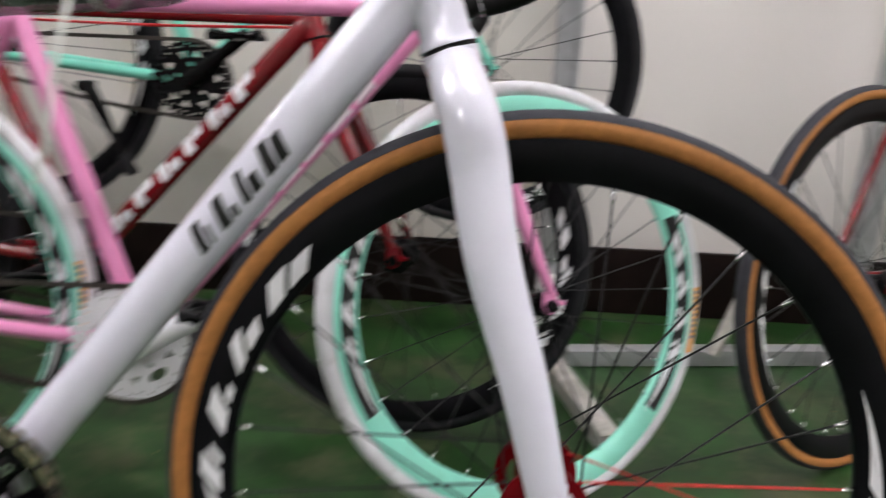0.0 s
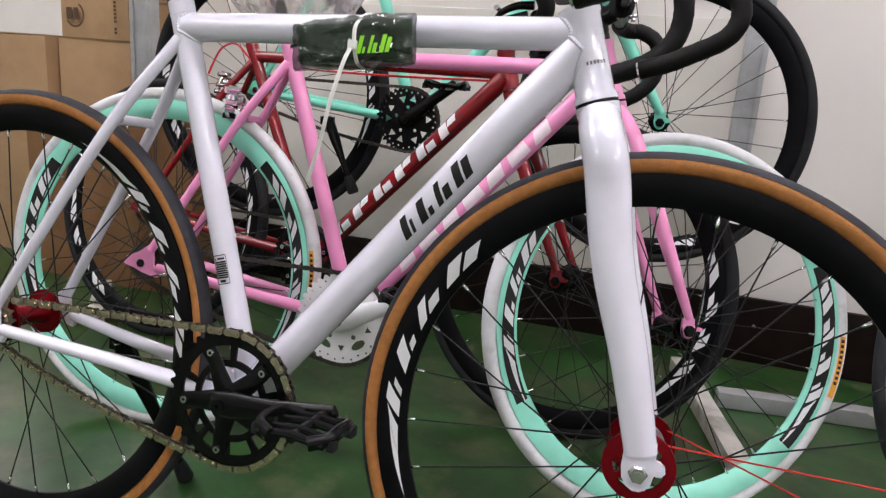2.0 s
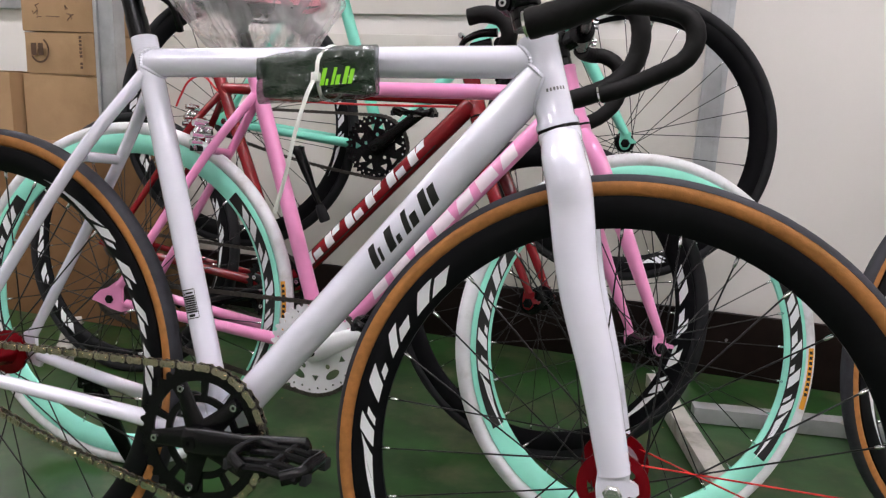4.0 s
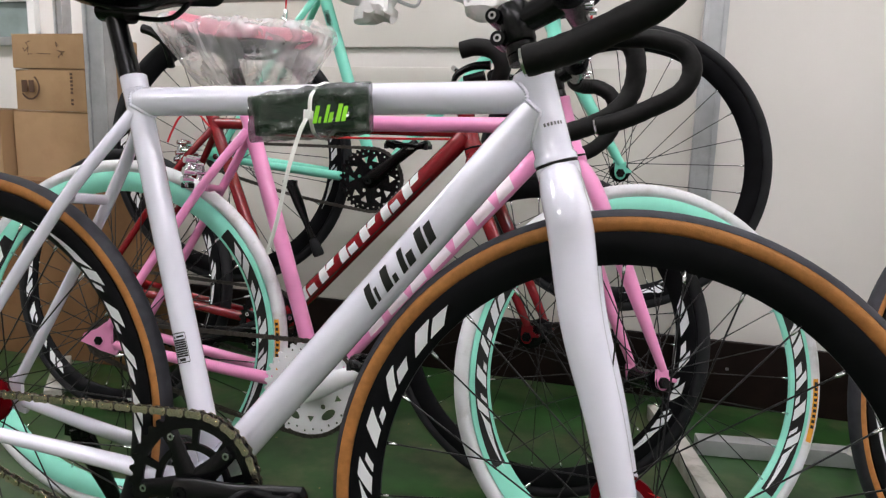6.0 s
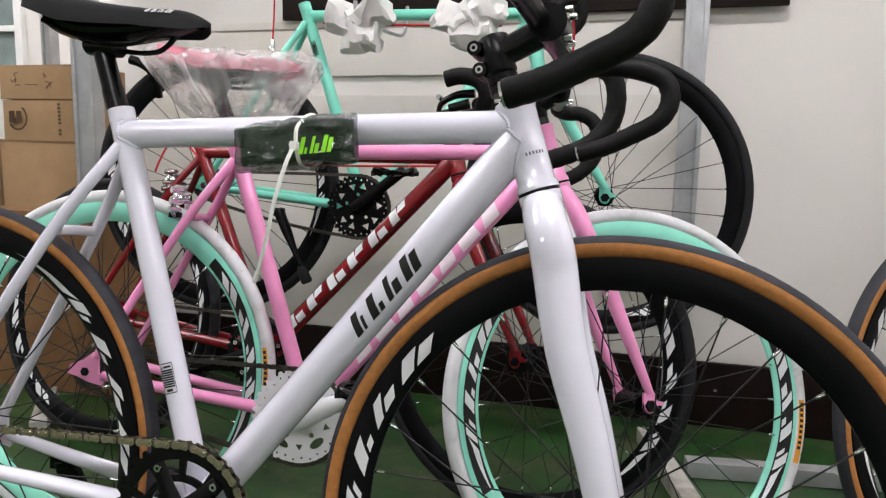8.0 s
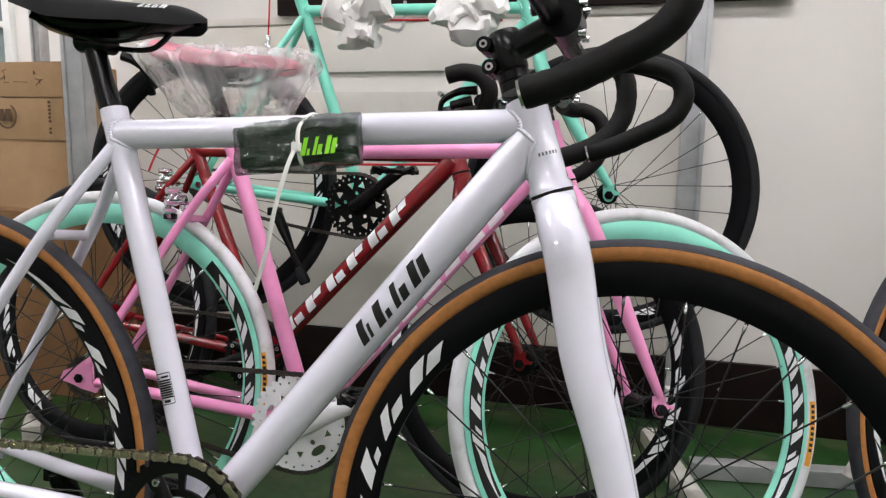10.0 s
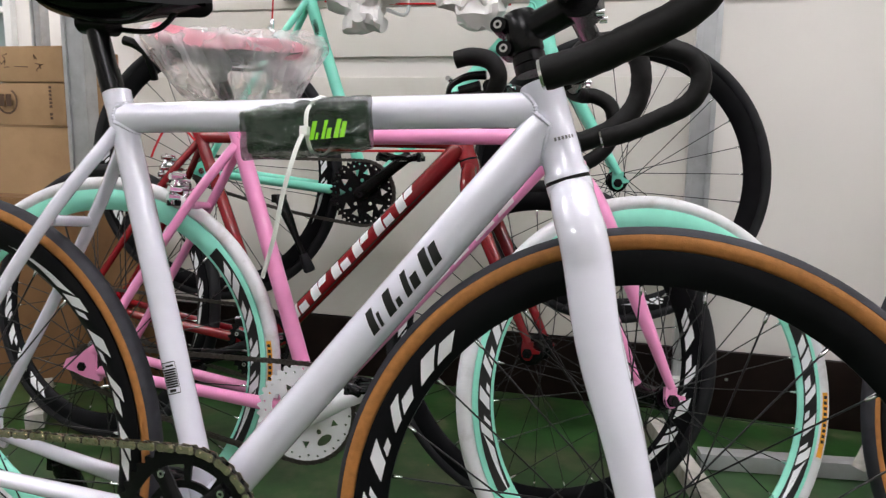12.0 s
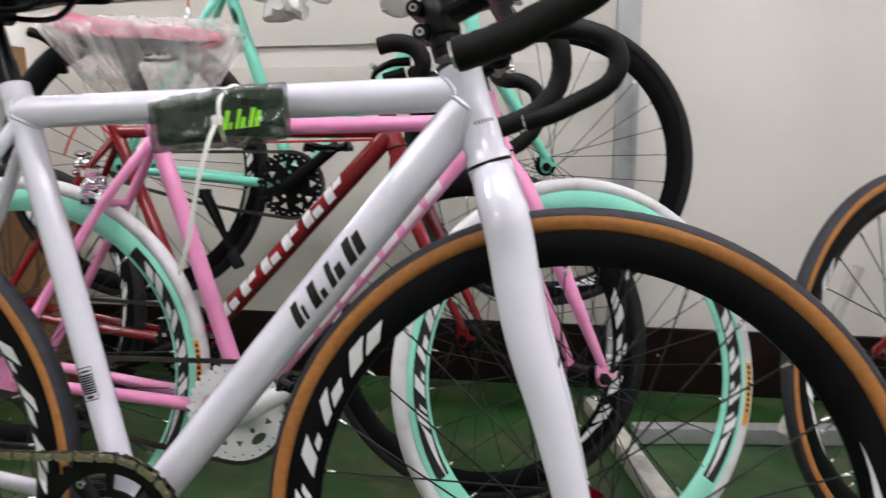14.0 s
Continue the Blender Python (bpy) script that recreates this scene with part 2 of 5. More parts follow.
def dense(pts, step=0.06):
    out = []
    for i, a in enumerate(pts):
        b = pts[(i + 1) % len(pts)]
        k = max(1, int(math.hypot(b[0] - a[0], b[1] - a[1]) / step))
        out += [(a[0] + (b[0] - a[0]) * j / k, a[1] + (b[1] - a[1]) * j / k) for j in range(k)]
    return out


def rim_marks(rim, a0, a1, mat, side=-1, tail=True, r0=0.2860, r1=0.3035, panel=None):
    """Printed blocks on one side of a rim from angle a0 to a1 (degrees)."""
    def place(u, v, h, lift=0.0005):
        a, r = radians(a0 + (a1 - a0) * u), r0 + (r1 - r0) * v
        return Vector((r * math.cos(a), side * (-rim_y(r) + lift + h), r * math.sin(a)))
    if panel is not None:
        bm = bmesh.new()
        k = 24
        for j in range(k):
            ua, ub = -0.08 + 1.16 * j / k, -0.08 + 1.16 * (j + 1) / k
            q = [bm.verts.new(place(u, v, 0.0002)) for u, v in ((ua, -0.12), (ub, -0.12), (ub, 0.5), (ub, 1.12), (ua, 1.12), (ua, 0.5))]
            bm.faces.new((q[0], q[1], q[2], q[5]))
            bm.faces.new((q[5], q[2], q[3], q[4]))
        part("rim_panel", bm, panel, rim, "black printed panel on the rim")
    shapes = [[[(0.18 + 0.82 * u, v) for u, v in q] for q in g] for g in MARKS] if tail else MARKS
    if tail:
        shapes = shapes + [[[(-0.12, 0.20), (0.06, 0.12), (0.20, 0.62), (0.10, 0.50)], [(0.06, 0.10), (0.17, 0.05), (0.26, 0.85), (0.20, 0.62)]]]
    for k, g in enumerate(shapes):
        bm = bmesh.new()
        for q in g:
            patch(bm, q, lambda u, v, k=k: place(u, v, 0.0006))
        part("rim_marking", bm, mat, rim, "slanted white block on the rim")


def ring_points(r, n, cx=0.0, cz=0.0, a0=0.0):
    return [(cx + r * math.cos(a0 + 2 * math.pi * i / n), cz + r * math.sin(a0 + 2 * math.pi * i / n)) for i in range(n)]


def arc_slot(r0, r1, a0, a1, n=6):
    """Curved slot between two radii and two angles in degrees."""
    an = [radians(a0 + (a1 - a0) * i / n) for i in range(n + 1)]
    return [(r1 * math.cos(a), r1 * math.sin(a)) for a in an] + [(r0 * math.cos(a), r0 * math.sin(a)) for a in an[::-1]]


def plate(bm, loops, y0, y1, centre=(0, 0, 0)):
    """Flat plate square to y: the first loop is its edge, the others are holes."""
    c = Vector(centre)
    sides = []
    for y in (y0, y1):
        edges, rows = [], []
        for lp in loops:
            vs = [bm.verts.new((c.x + u, c.y + y, c.z + w)) for u, w in lp]
            edges += [bm.edges.new((vs[i], vs[(i + 1) % len(vs)])) for i in range(len(vs))]
            rows.append(vs)
        bmesh.ops.triangle_fill(bm, edges=edges, use_beauty=True, use_dissolve=False, normal=(0, -1, 0))
        sides.append(rows)
    for p, q in zip(*sides):
        for i in range(len(p)):
            j = (i + 1) % len(p)
            bm.faces.new((p[i], p[j], q[j], q[i]))


def build_wheel(parent, name, m, rim_mat, tyre_mat, hub_mat, tread_mat=None, marks=(), mark_mat=None, panel=None, label="", spin=0.0, flange=0.034, nipple_mat=None, tyre_label=None, red_spokes=(), drilled=False, axle_mat=None):
    bm = bmesh.new()
    prof = RIM + [(r, -y) for r, y in RIM[::-1]]
    lathe(bm, prof, 112)
    rim = part(name, bm, rim_mat, parent, label)
    rim.matrix_basis = m
    # tyre
    bm = bmesh.new()
    prof = [(0.3245 + 0.0128 * math.cos(a), 0.0130 * math.sin(a)) for a in [2 * math.pi * i / 20 for i in range(20)]]
    lathe(bm, prof, 112)
    part("tyre", bm, tyre_mat, rim, tyre_label or "")
    if tread_mat:
        bm = bmesh.new()
        an = [radians(-66 + 132 * i / 12) for i in range(13)]
        prof = [(0.3245 + 0.0133 * math.cos(a), 0.0135 * math.sin(a)) for a in an] + [(0.3245 + 0.0118 * math.cos(a), 0.0120 * math.sin(a)) for a in an[::-1]]
        lathe(bm, prof, 112)
        part("tread", bm, tread_mat, rim, "black tread band")
    # hub shell with two flanges
    bm = bmesh.new()
    w = 0.036
    shell = 0.020 if drilled else flange
    if drilled:
        slots = [arc_slot(0.0205, 0.0275, 72 * k + 8, 72 * k + 62) for k in range(5)]
        for y in (-w, w):
            plate(bm, [ring_points(flange + 0.005, 40), ring_points(0.014, 20)] + slots, y - 0.002, y + 0.002)
    lathe(bm, [(0.006, -w - 0.004), (0.016, -w - 0.004), (shell, -w - 0.002), (shell, -w + 0.002), (0.019, -w + 0.004), (0.015, 0), (0.019, w - 0.004), (shell, w - 0.002), (shell, w + 0.002), (0.016, w + 0.004), (0.006, w + 0.004)], 36)
    hub = part("hub", bm, hub_mat, rim)
    bm = bmesh.new()
    sweep(bm, [(0, -0.068, 0), (0, 0.068, 0)], 0.0048, 12)
    for s in (-1, 1):
        lathe(bm, [(0.004, s * 0.057), (0.0095, s * 0.057), (0.0105, s * 0.0595), (0.0085, s * 0.0600), (0.0085, s * 0.067), (0.004, s * 0.067)], 6)
        disc_y(bm, 0.0125, s * 0.0555, s * 0.0572, 24)
    part("axle", bm, axle_mat or M_CHROME, rim, "dark axle with nuts" if axle_mat else "bright axle with nuts")
    # spokes, one mesh for each lean and side
    kinds = {}
    for s in (-1, 1):
        for lean in (-1, 1):
            tip = Vector((0.279, s * 0.002, 0))
            a = radians(62 * lean)
            root = Vector((flange * 0.9 * math.cos(a), s * w, flange * 0.9 * math.sin(a)))
            bm = bmesh.new()
            sweep(bm, [root, tip], 0.00105, 6, caps=False)
            kinds[s, lean] = link_shared("spoke", bm, M_SPOKE)
            bm = bmesh.new()
            d = (root - tip).normalized()
            sweep(bm, [tip - d * 0.002, tip + d * 0.010, tip + d * 0.013], [0.0023, 0.0021, 0.0014], 6)
            kinds[s, lean, "n"] = link_shared("nipple", bm, nipple_mat or M_CHROME)
    n = 28
    for i in range(n):
        s, lean = (-1 if i % 2 else 1), (-1 if (i // 2) % 2 else 1)
        turn = Matrix.Rotation(-radians(spin + 360.0 * i / n), 4, "Y")
        if i in red_spokes:
            me = kinds[s, lean].copy()
            me.materials[0] = M_REDSPOKE
            share("spoke", me, rim, turn)["label"] = "red painted spoke"
        else:
            share("spoke", kinds[s, lean], rim, turn)
        share("nipple", kinds[s, lean, "n"], rim, turn)
    for a0, a1 in marks:
        rim_marks(rim, a0, a1, mark_mat or M_WHITEPRINT, panel=panel)
    return rim


def link_shared(name, bm, mat):
    me = bpy.data.meshes.new(name)
    bmesh.ops.recalc_face_normals(bm, faces=bm.faces)
    bm.to_mesh(me)
    bm.free()
    me.materials.append(mat)
    me.polygons.foreach_set("use_smooth", [True] * len(me.polygons))
    return me


# ---- bicycle pieces ----
def tube_part(name, a, b, r, mat, frame_ob, r2=None, n=20, flat=1.0, mid=None, label=""):
    bm = bmesh.new()
    a, b = Vector(a), Vector(b)
    pts = [a + (b - a) * i / 8 for i in range(9)] if mid is None else smooth_path([a, *mid, b], 5)
    rr = [r + ((r2 if r2 is not None else r) - r) * i / (len(pts) - 1) for i in range(len(pts))]
    sweep(bm, pts, rr, n, flat)
    return part(name, bm, mat, frame_ob, label)


def weld(bm, a, b, r, c, e, big):
    """A fish-scale weld bead where a tube of radius r from a to b runs into a tube of radius big about the line c along e."""
    a, d, c, e = Vector(a), (Vector(b) - Vector(a)).normalized(), Vector(c), Vector(e).normalized()
    side = d.orthogonal().normalized()
    up = d.cross(side).normalized()
    pts = []
    for k in range(73):
        t = 2 * math.pi * k / 72
        p = a + (side * math.cos(t) + up * math.sin(t)) * r
        lo, hi = 0.0, 0.12
        for _ in range(24):
            s = (lo + hi) / 2
            q = p + d * s - c
            lo, hi = (s, hi) if (q - e * q.dot(e)).length < big else (lo, s)
        pts.append(p + d * hi)
    sweep(bm, pts, [0.0021 + 0.0009 * (k % 2) for k in range(73)], 6, caps=False)


def build_frame(bike, P, mat, label):
    """Frame of round tubes; P holds the joints as (x, z) in the bicycle's own plane."""
    v = lambda k, y=0.0: Vector((P[k][0], y, P[k][1]))
    rt, rd, rs, rh = P["rt"], P["rd"], P["rs"], P["rh"]
    bb, st, tl, tr, ht, hb, dn = v("bb"), v("st"), v("tl"), v("tr"), v("ht"), v("hb"), v("dn")
    bm = bmesh.new()
    sweep(bm, [bb + Vector((0, -0.035, 0)), bb + Vector((0, 0.035, 0))], 0.0205, 28)
    f = part("frame", bm, mat, bike, label)
    for p, q, wr, c, e, big in ((tl, tr, rt, bb, st - bb, rs), (tr, tl, rt, hb, ht - hb, rh), (dn, bb, rd, hb, ht - hb, rh), (bb, dn, rd, bb, Vector((0, 1, 0)), 0.0205), (bb, st, rs, bb, Vector((0, 1, 0)), 0.0205)):
        bm = bmesh.new()
        weld(bm, p, q, wr, c, e, big)
        part("weld", bm, mat, f)
    bm = bmesh.new()
    sweep(bm, [st - (st - bb).normalized() * 0.012, st + (st - bb).normalized() * 0.006], rs * 1.04, 24)
    part("seat_collar", bm, mat, f)
    tube_part("seat_tube", bb, st, rs, mat, f)
    tube_part("top_tube", tl, tr, rt, mat, f, n=28)
    tube_part("down_tube", bb, dn, rd, mat, f, n=28)
    bm = bmesh.new()
    d = (ht - hb).normalized()
    pts = [hb, hb + d * 0.006, hb + d * 0.010, ht - d * 0.010, ht - d * 0.006, ht]
    sweep(bm, pts, [rh * 1.14, rh * 1.12, rh, rh, rh * 1.08, rh * 1.08], 28)
    part("head_tube", bm, mat, f)
    ax = v("ra")
    for s in (-1, 1):
        drop = ax + Vector((0.012, s * 0.062, 0.004))
        tube_part("chain_stay", bb + Vector((-0.008, s * 0.028, -0.002)), drop + Vector((0.020, 0, -0.010)), 0.0125, mat, f, 0.0085, 14, mid=[(bb + drop) / 2 + Vector((0, s * 0.010, -0.006))])
        tube_part("seat_stay", tl + Vector((-0.001, s * rs * 0.62, -0.016)) if not P.get("ss") else v("ss", s * rs * 0.75), drop + Vector((0.006, 0, 0.022)), 0.0085, mat, f, 0.0078, 14, mid=[(v("ss") if P.get("ss") else tl) * 0.66 + drop * 0.34 + Vector((0, s * 0.020, 0))])
        bm = bmesh.new()
        plate = [(-0.036, -0.004), (-0.030, 0.012), (-0.004, 0.022), (0.014, 0.036), (0.024, 0.028), (0.026, -0.004), (0.040, -0.014), (0.034, -0.024), (0.006, -0.018), (-0.014, -0.010)]
        y0 = s * 0.062
        outline(bm, plate, lambda u, w, h, y0=y0: Vector((ax.x + u, y0 - 0.003 + 0.006 * (h > 0), ax.z + w)), 1)
        bm.faces.new([bm.verts.new((ax.x + u, y0 - 0.003, ax.z + w)) for u, w in plate[::-1]])
        part("dropout", bm, mat, f)
    # bridge between the seat stays
    t = 0.30
    m0 = (v("ss") if P.get("ss") else tl) * (1 - t) + ax * t
    bm = bmesh.new()
    sweep(bm, [m0 + Vector((0.004, -0.030, 0.0)), m0 + Vector((0.004, 0.030, 0.0))], 0.0072, 12)
    part("stay_bridge", bm, mat, f)
    return f


def steering(P, deg):
    """The turn of the fork, bars and front wheel about the head tube."""
    a, b = Vector((P["hb"][0], 0, P["hb"][1])), Vector((P["ht"][0], 0, P["ht"][1]))
    return Matrix.Translation(a) @ Matrix.Rotation(radians(deg), 4, (b - a).normalized()) @ Matrix.Translation(-a)


def build_fork(bike, P, mat, S, label=""):
    hb, fa = Vector((P["hb"][0], 0, P["hb"][1])), Vector((P["fa"][0], 0, P["fa"][1]))
    d = (hb - Vector((P["ht"][0], 0, P["ht"][1]))).normalized()
    rh = P["rh"]
    bm = bmesh.new()
    c0 = hb + d * 0.004
    sweep(bm, [c0, c0 + d * 0.010, c0 + d * 0.028, c0 + d * 0.040], [rh * 1.13, rh * 1.12, rh * 1.0, rh * 0.7], 28)
    cr = c0 + d * 0.026
    w = P.get("blade", 0.0165)
    es = P.get("end_scale", 0.85)
    back = P.get("set_back", 0.0)
    for s in (-1, 1):
        end = fa + Vector((0, s * 0.056, 0.020))
        mid = cr + d * 0.040
        k = [cr - d * 0.012 + Vector((0, s * 0.006, 0)), cr + d * 0.010 + Vector((0, s * 0.026, 0)), cr + d * 0.048 + Vector((0, s * 0.045, 0)), mid * 0.66 + end * 0.34 + Vector((-back, s * 0.034, 0)), mid * 0.33 + end * 0.67 + Vector((0, s * 0.018, 0)), end]
        pts = smooth_path(k, 6)
        n = len(pts)
        rr = []
        for i in range(n):
            u = i / (n - 1)
            rr.append(w * (1.08 + 0.06 * math.sin(math.pi * min(1, u / 0.75))) if u < 0.375 else w * (1.14 - P.get("taper", 0.33) * ((u - 0.375) / 0.625) ** 1.3))
        sweep(bm, pts, rr, 20, flat=1.0, up=(0, 1, 0))
    if P.get("flat_blade"):
        for vtx in bm.verts:
            side = 1 if vtx.co.y > 0 else -1
            if vtx.co.z < cr.z - 0.05:
                vtx.co.y = side * 0.0515 + (vtx.co.y - side * 0.0515) * 0.62
    bmesh.ops.transform(bm, matrix=S, verts=bm.verts)
    f = part("fork", bm, mat, bike, label)
    for s in (-1, 1):
        bm = bmesh.new()
        tip = [(-0.017, 0.034), (0.015, 0.034), (0.016, 0.016), (0.021, 0.015), (0.026, 0.011), (0.027, 0.005), (0.023, 0.000), (0.016, 0.000), (0.014, -0.010), (0.009, -0.017), (0.003, -0.020), (-0.004, -0.020), (-0.011, -0.016), (-0.016, -0.008), (-0.018, 0.004)]
        tip = [(u * es, q * es) for u, q in tip]
        y0 = s * 0.054
        outline(bm, tip, lambda u, q, h, y0=y0: Vector((fa.x + u, y0 - 0.0035 + 0.007 * (h > 0), fa.z + q)), 1)
        bm.faces.new([bm.verts.new((fa.x + u, y0 - 0.0035, fa.z + q)) for u, q in tip[::-1]])
        disc_y(bm, 0.0035, y0 - 0.0042, y0 + 0.0042, 12, (fa.x + 0.021, 0, fa.z + 0.004))
        bmesh.ops.transform(bm, matrix=S, verts=bm.verts)
        part("fork_end", bm, mat, f)
    # headset rings
    for k, (p, q) in enumerate(((hb + d * 0.0005, hb + d * 0.0035), )):
        bm = bmesh.new()
        sweep(bm, [p, q], rh * 1.09, 28)
        bmesh.ops.transform(bm, matrix=S, verts=bm.verts)
        part("headset_ring", bm, M_BLACK, f, "black headset seal")
    return f


def drop_bar(bike, S, clamp, half=0.19, reach=0.085, drop=0.13, tail=0.10, tape=0.0165, label="black foam-taped drop handlebar", flare=0.0, tilt=0.0, top_rise=0.0):
    """Dropped handlebar: bare middle, wrapped from the bend to the ends."""
    c = Vector(clamp)
    R = Matrix.Rotation(radians(tilt), 4, "Y")
    bm = bmesh.new()
    sweep(bm, [c + Vector((0, -half * 0.62, 0)), c + Vector((0, half * 0.62, 0))], [0.0125, 0.0158, 0.0158, 0.0125][0], 18)
    bmesh.ops.transform(bm, matrix=S, verts=bm.verts)
    bar = part("handlebar", bm, M_BLACK, bike, label)
    for s in (-1, 1):
        k = [(0, s * half * 0.58, 0), (0.002, s * half * 0.80, 0), (0.022, s * half * 0.97, 0.0), (reach * 0.56, s * half, 0.0), (reach * 0.90, s * half, -drop * 0.12), (reach, s * (half + flare * 0.4), -drop * 0.36), (reach * 0.90, s * (half + flare * 0.6), -drop * 0.61), (reach * 0.58, s * (half + flare * 0.8), -drop * 0.81), ((reach * 0.58 - tail) / 2, s * (half + flare), -drop * 0.925), (-tail, s * (half + flare), -drop)]
        k = [c + R @ Vector(q) for q in k]
        pts = smooth_path(k, 7)
        bm = bmesh.new()
        sweep(bm, pts, [tape * (1 + 0.045 * ((i % 3) / 2)) for i in range(len(pts))], 18)
        bmesh.ops.transform(bm, matrix=S, verts=bm.verts)
        g = part("bar_tape", bm, M_TAPE, bar, "black foam bar tape")
        bm = bmesh.new()
        e = (pts[-1] - pts[-2]).normalized()
        sweep(bm, [pts[-1], pts[-1] + e * 0.0025], tape * 0.92, 18)
        bmesh.ops.transform(bm, matrix=S, verts=bm.verts)
        part("end_plug", bm, M_CHROME, bar, "pale end plug")
    return bar


def build_stem(bike, S, foot, clamp, label="black threadless stem with clamp bolts"):
    f, c = Vector(foot), Vector(clamp)
    bm = bmesh.new()
    up = Vector((-0.29, 0, 0.957))
    sweep(bm, [f - up * 0.022, f - up * 0.020, f + up * 0.020, f + up * 0.022], [0.017, 0.0185, 0.0185, 0.017], 24)
    sweep(bm, smooth_path([f + (c - f) * 0.1, f + (c - f) * 0.5, c - (c - f) * 0.12], 4), [0.016, 0.0148, 0.0165], 18)
    sweep(bm, [c + Vector((0, -0.022, 0)), c + Vector((0, 0.022, 0))], 0.0215, 24)
    for z in (-0.013, 0.013):
        back = f + up * z - Vector((0.020, 0, 0.006))
        sweep(bm, [back + Vector((0, -0.016, 0)), back + Vector((0, 0.016, 0))], 0.0085, 16)
    bmesh.ops.transform(bm, matrix=S, verts=bm.verts)
    stem = part("stem", bm, M_BLACK, bike, label)
    for z in (-0.013, 0.013):
        bm = bmesh.new()
        back = f + up * z - Vector((0.020, 0, 0.006))
        lathe(bm, [(0.0022, -0.0175), (0.0045, -0.0175), (0.0045, -0.0155), (0.0022, -0.0155)], 16, centre=back)
        bmesh.ops.transform(bm, matrix=S, verts=bm.verts)
        part("clamp_bolt", bm, M_CHROME, stem, "bright clamp bolt")
    for y in (-0.014, 0.014):
        for z in (-0.015, 0.015):
            bm = bmesh.new()
            sweep(bm, [c + Vector((0.018, y, z)), c + Vector((0.026, y, z))], 0.0035, 10)
            bmesh.ops.transform(bm, matrix=S, verts=bm.verts)
            part("clamp_bolt", bm, M_CHROME, stem, "bright clamp bolt")
    for k in (0, 1):
        bm = bmesh.new()
        a = f - up * (0.024 + 0.011 * k)
        sweep(bm, [a, a - up * 0.0095], 0.0178, 24)
        bmesh.ops.transform(bm, matrix=S, verts=bm.verts)
        part("headset_spacer", bm, M_BLACK, stem, "black headset spacer")
    return stem


def saddle(bike, top, bottom, centre, length, mat, under, post_mat, label, tilt=4.0, w=0.072, printed=False):
    """Saddle shell, rails and seat post."""
    a, b = Vector(bottom), Vector(top)
    bm = bmesh.new()
    sweep(bm, [a, a + (b - a) * 0.45, a + (b - a) * 0.46, b], [0.0142, 0.0142, 0.0132, 0.0132], 20)
    post = part("seat_post", bm, post_mat, bike, "black seat post")
    bm = bmesh.new()
    sweep(bm, [b + Vector((-0.022, 0, 0.010)), b + Vector((0.024, 0, 0.006))], 0.0155, 16, flat=0.8)
    sweep(bm, [b + Vector((-0.012, -0.024, 0.020)), b + Vector((-0.012, 0.024, 0.020))], 0.011, 14)
    part("seat_clamp", bm, M_BLACK, post)
    c = Vector(centre)
    R = Matrix.Rotation(radians(tilt), 4, "Y")
    bm = bmesh.new()
    nu, nv = 30, 16

    def surf(u, t, lift=0.0):
        half = w * (1 - u) ** 0.55 * (0.35 + 0.65 * max(0, 1 - u * 1.45) ** 0.8) + 0.019 * min(1, (1 - u) * 9) ** 0.5 * min(1, u * 6 + 0.35)
        if u < 0.06:
            half *= 0.75 + 0.25 * u / 0.06
        top_z = 0.012 * (1 - u) ** 2 * 1.3 - 0.004 * math.sin(u * math.pi) - 0.016 * (max(0, u - 0.80) / 0.20) ** 2
        deep = 0.029 + 0.012 * max(0, 0.35 - abs(u - 0.25)) / 0.35
        deep *= 1 - 0.85 * (max(0, u - 0.82) / 0.18) ** 2.5
        z = top_z - deep * (1 - math.sin(t) ** 0.45) + lift * 0.6
        return c + R @ Vector((-length * 0.5 + length * u, -half * math.cos(t) - lift, z))
    rings = [[bm.verts.new(surf(i / nu, math.pi * j / nv)) for j in range(nv + 1)] for i in range(nu + 1)]
    for p, q in zip(rings, rings[1:]):
        for j in range(nv):
            bm.faces.new((p[j], p[j + 1], q[j + 1], q[j]))
    for ring in (rings[0], rings[-1]):
        bm.faces.new(ring)
    bmesh.ops.solidify(bm, geom=bm.faces[:], thickness=0.005)
    s = part("saddle", bm, mat, bike, label, smooth=60)
    bm = bmesh.new()
    for y in (-1, 1):
        k = [c + R @ Vector(q) for q in ((-length * 0.40, y * 0.045, -0.030), (-length * 0.30, y * 0.030, -0.040), (-length * 0.08, y * 0.022, -0.051), (length * 0.10, y * 0.022, -0.051), (length * 0.19, y * 0.020, -0.041), (length * 0.30, y * 0.012, -0.018))]
        sweep(bm, smooth_path(k, 5), 0.0036, 8)
    part("saddle_rail", bm, M_BLACK, s, "black bent rails")
    bm = bmesh.new()
    k = [c + R @ Vector(q) for q in ((-length * 0.40, 0, -0.024), (-length * 0.2, 0, -0.034), (length * 0.12, 0, -0.030), (length * 0.42, 0, -0.018))]
    sweep(bm, smooth_path(k, 4), [0.045, 0.016], 14, flat=0.35)
    part("saddle_base", bm, under, s, "dark underside shell")
    if printed:
        for g in MARKS:
            bm = bmesh.new()
            for q in g:
                patch(bm, q, lambda u, v: surf(0.675 + 0.165 * u, 0.36 + 0.36 * v, 0.0012), 3, 3)
            part("printed_mark", bm, M_WHITEPRINT, s, "white printed block on the flank")
    return s


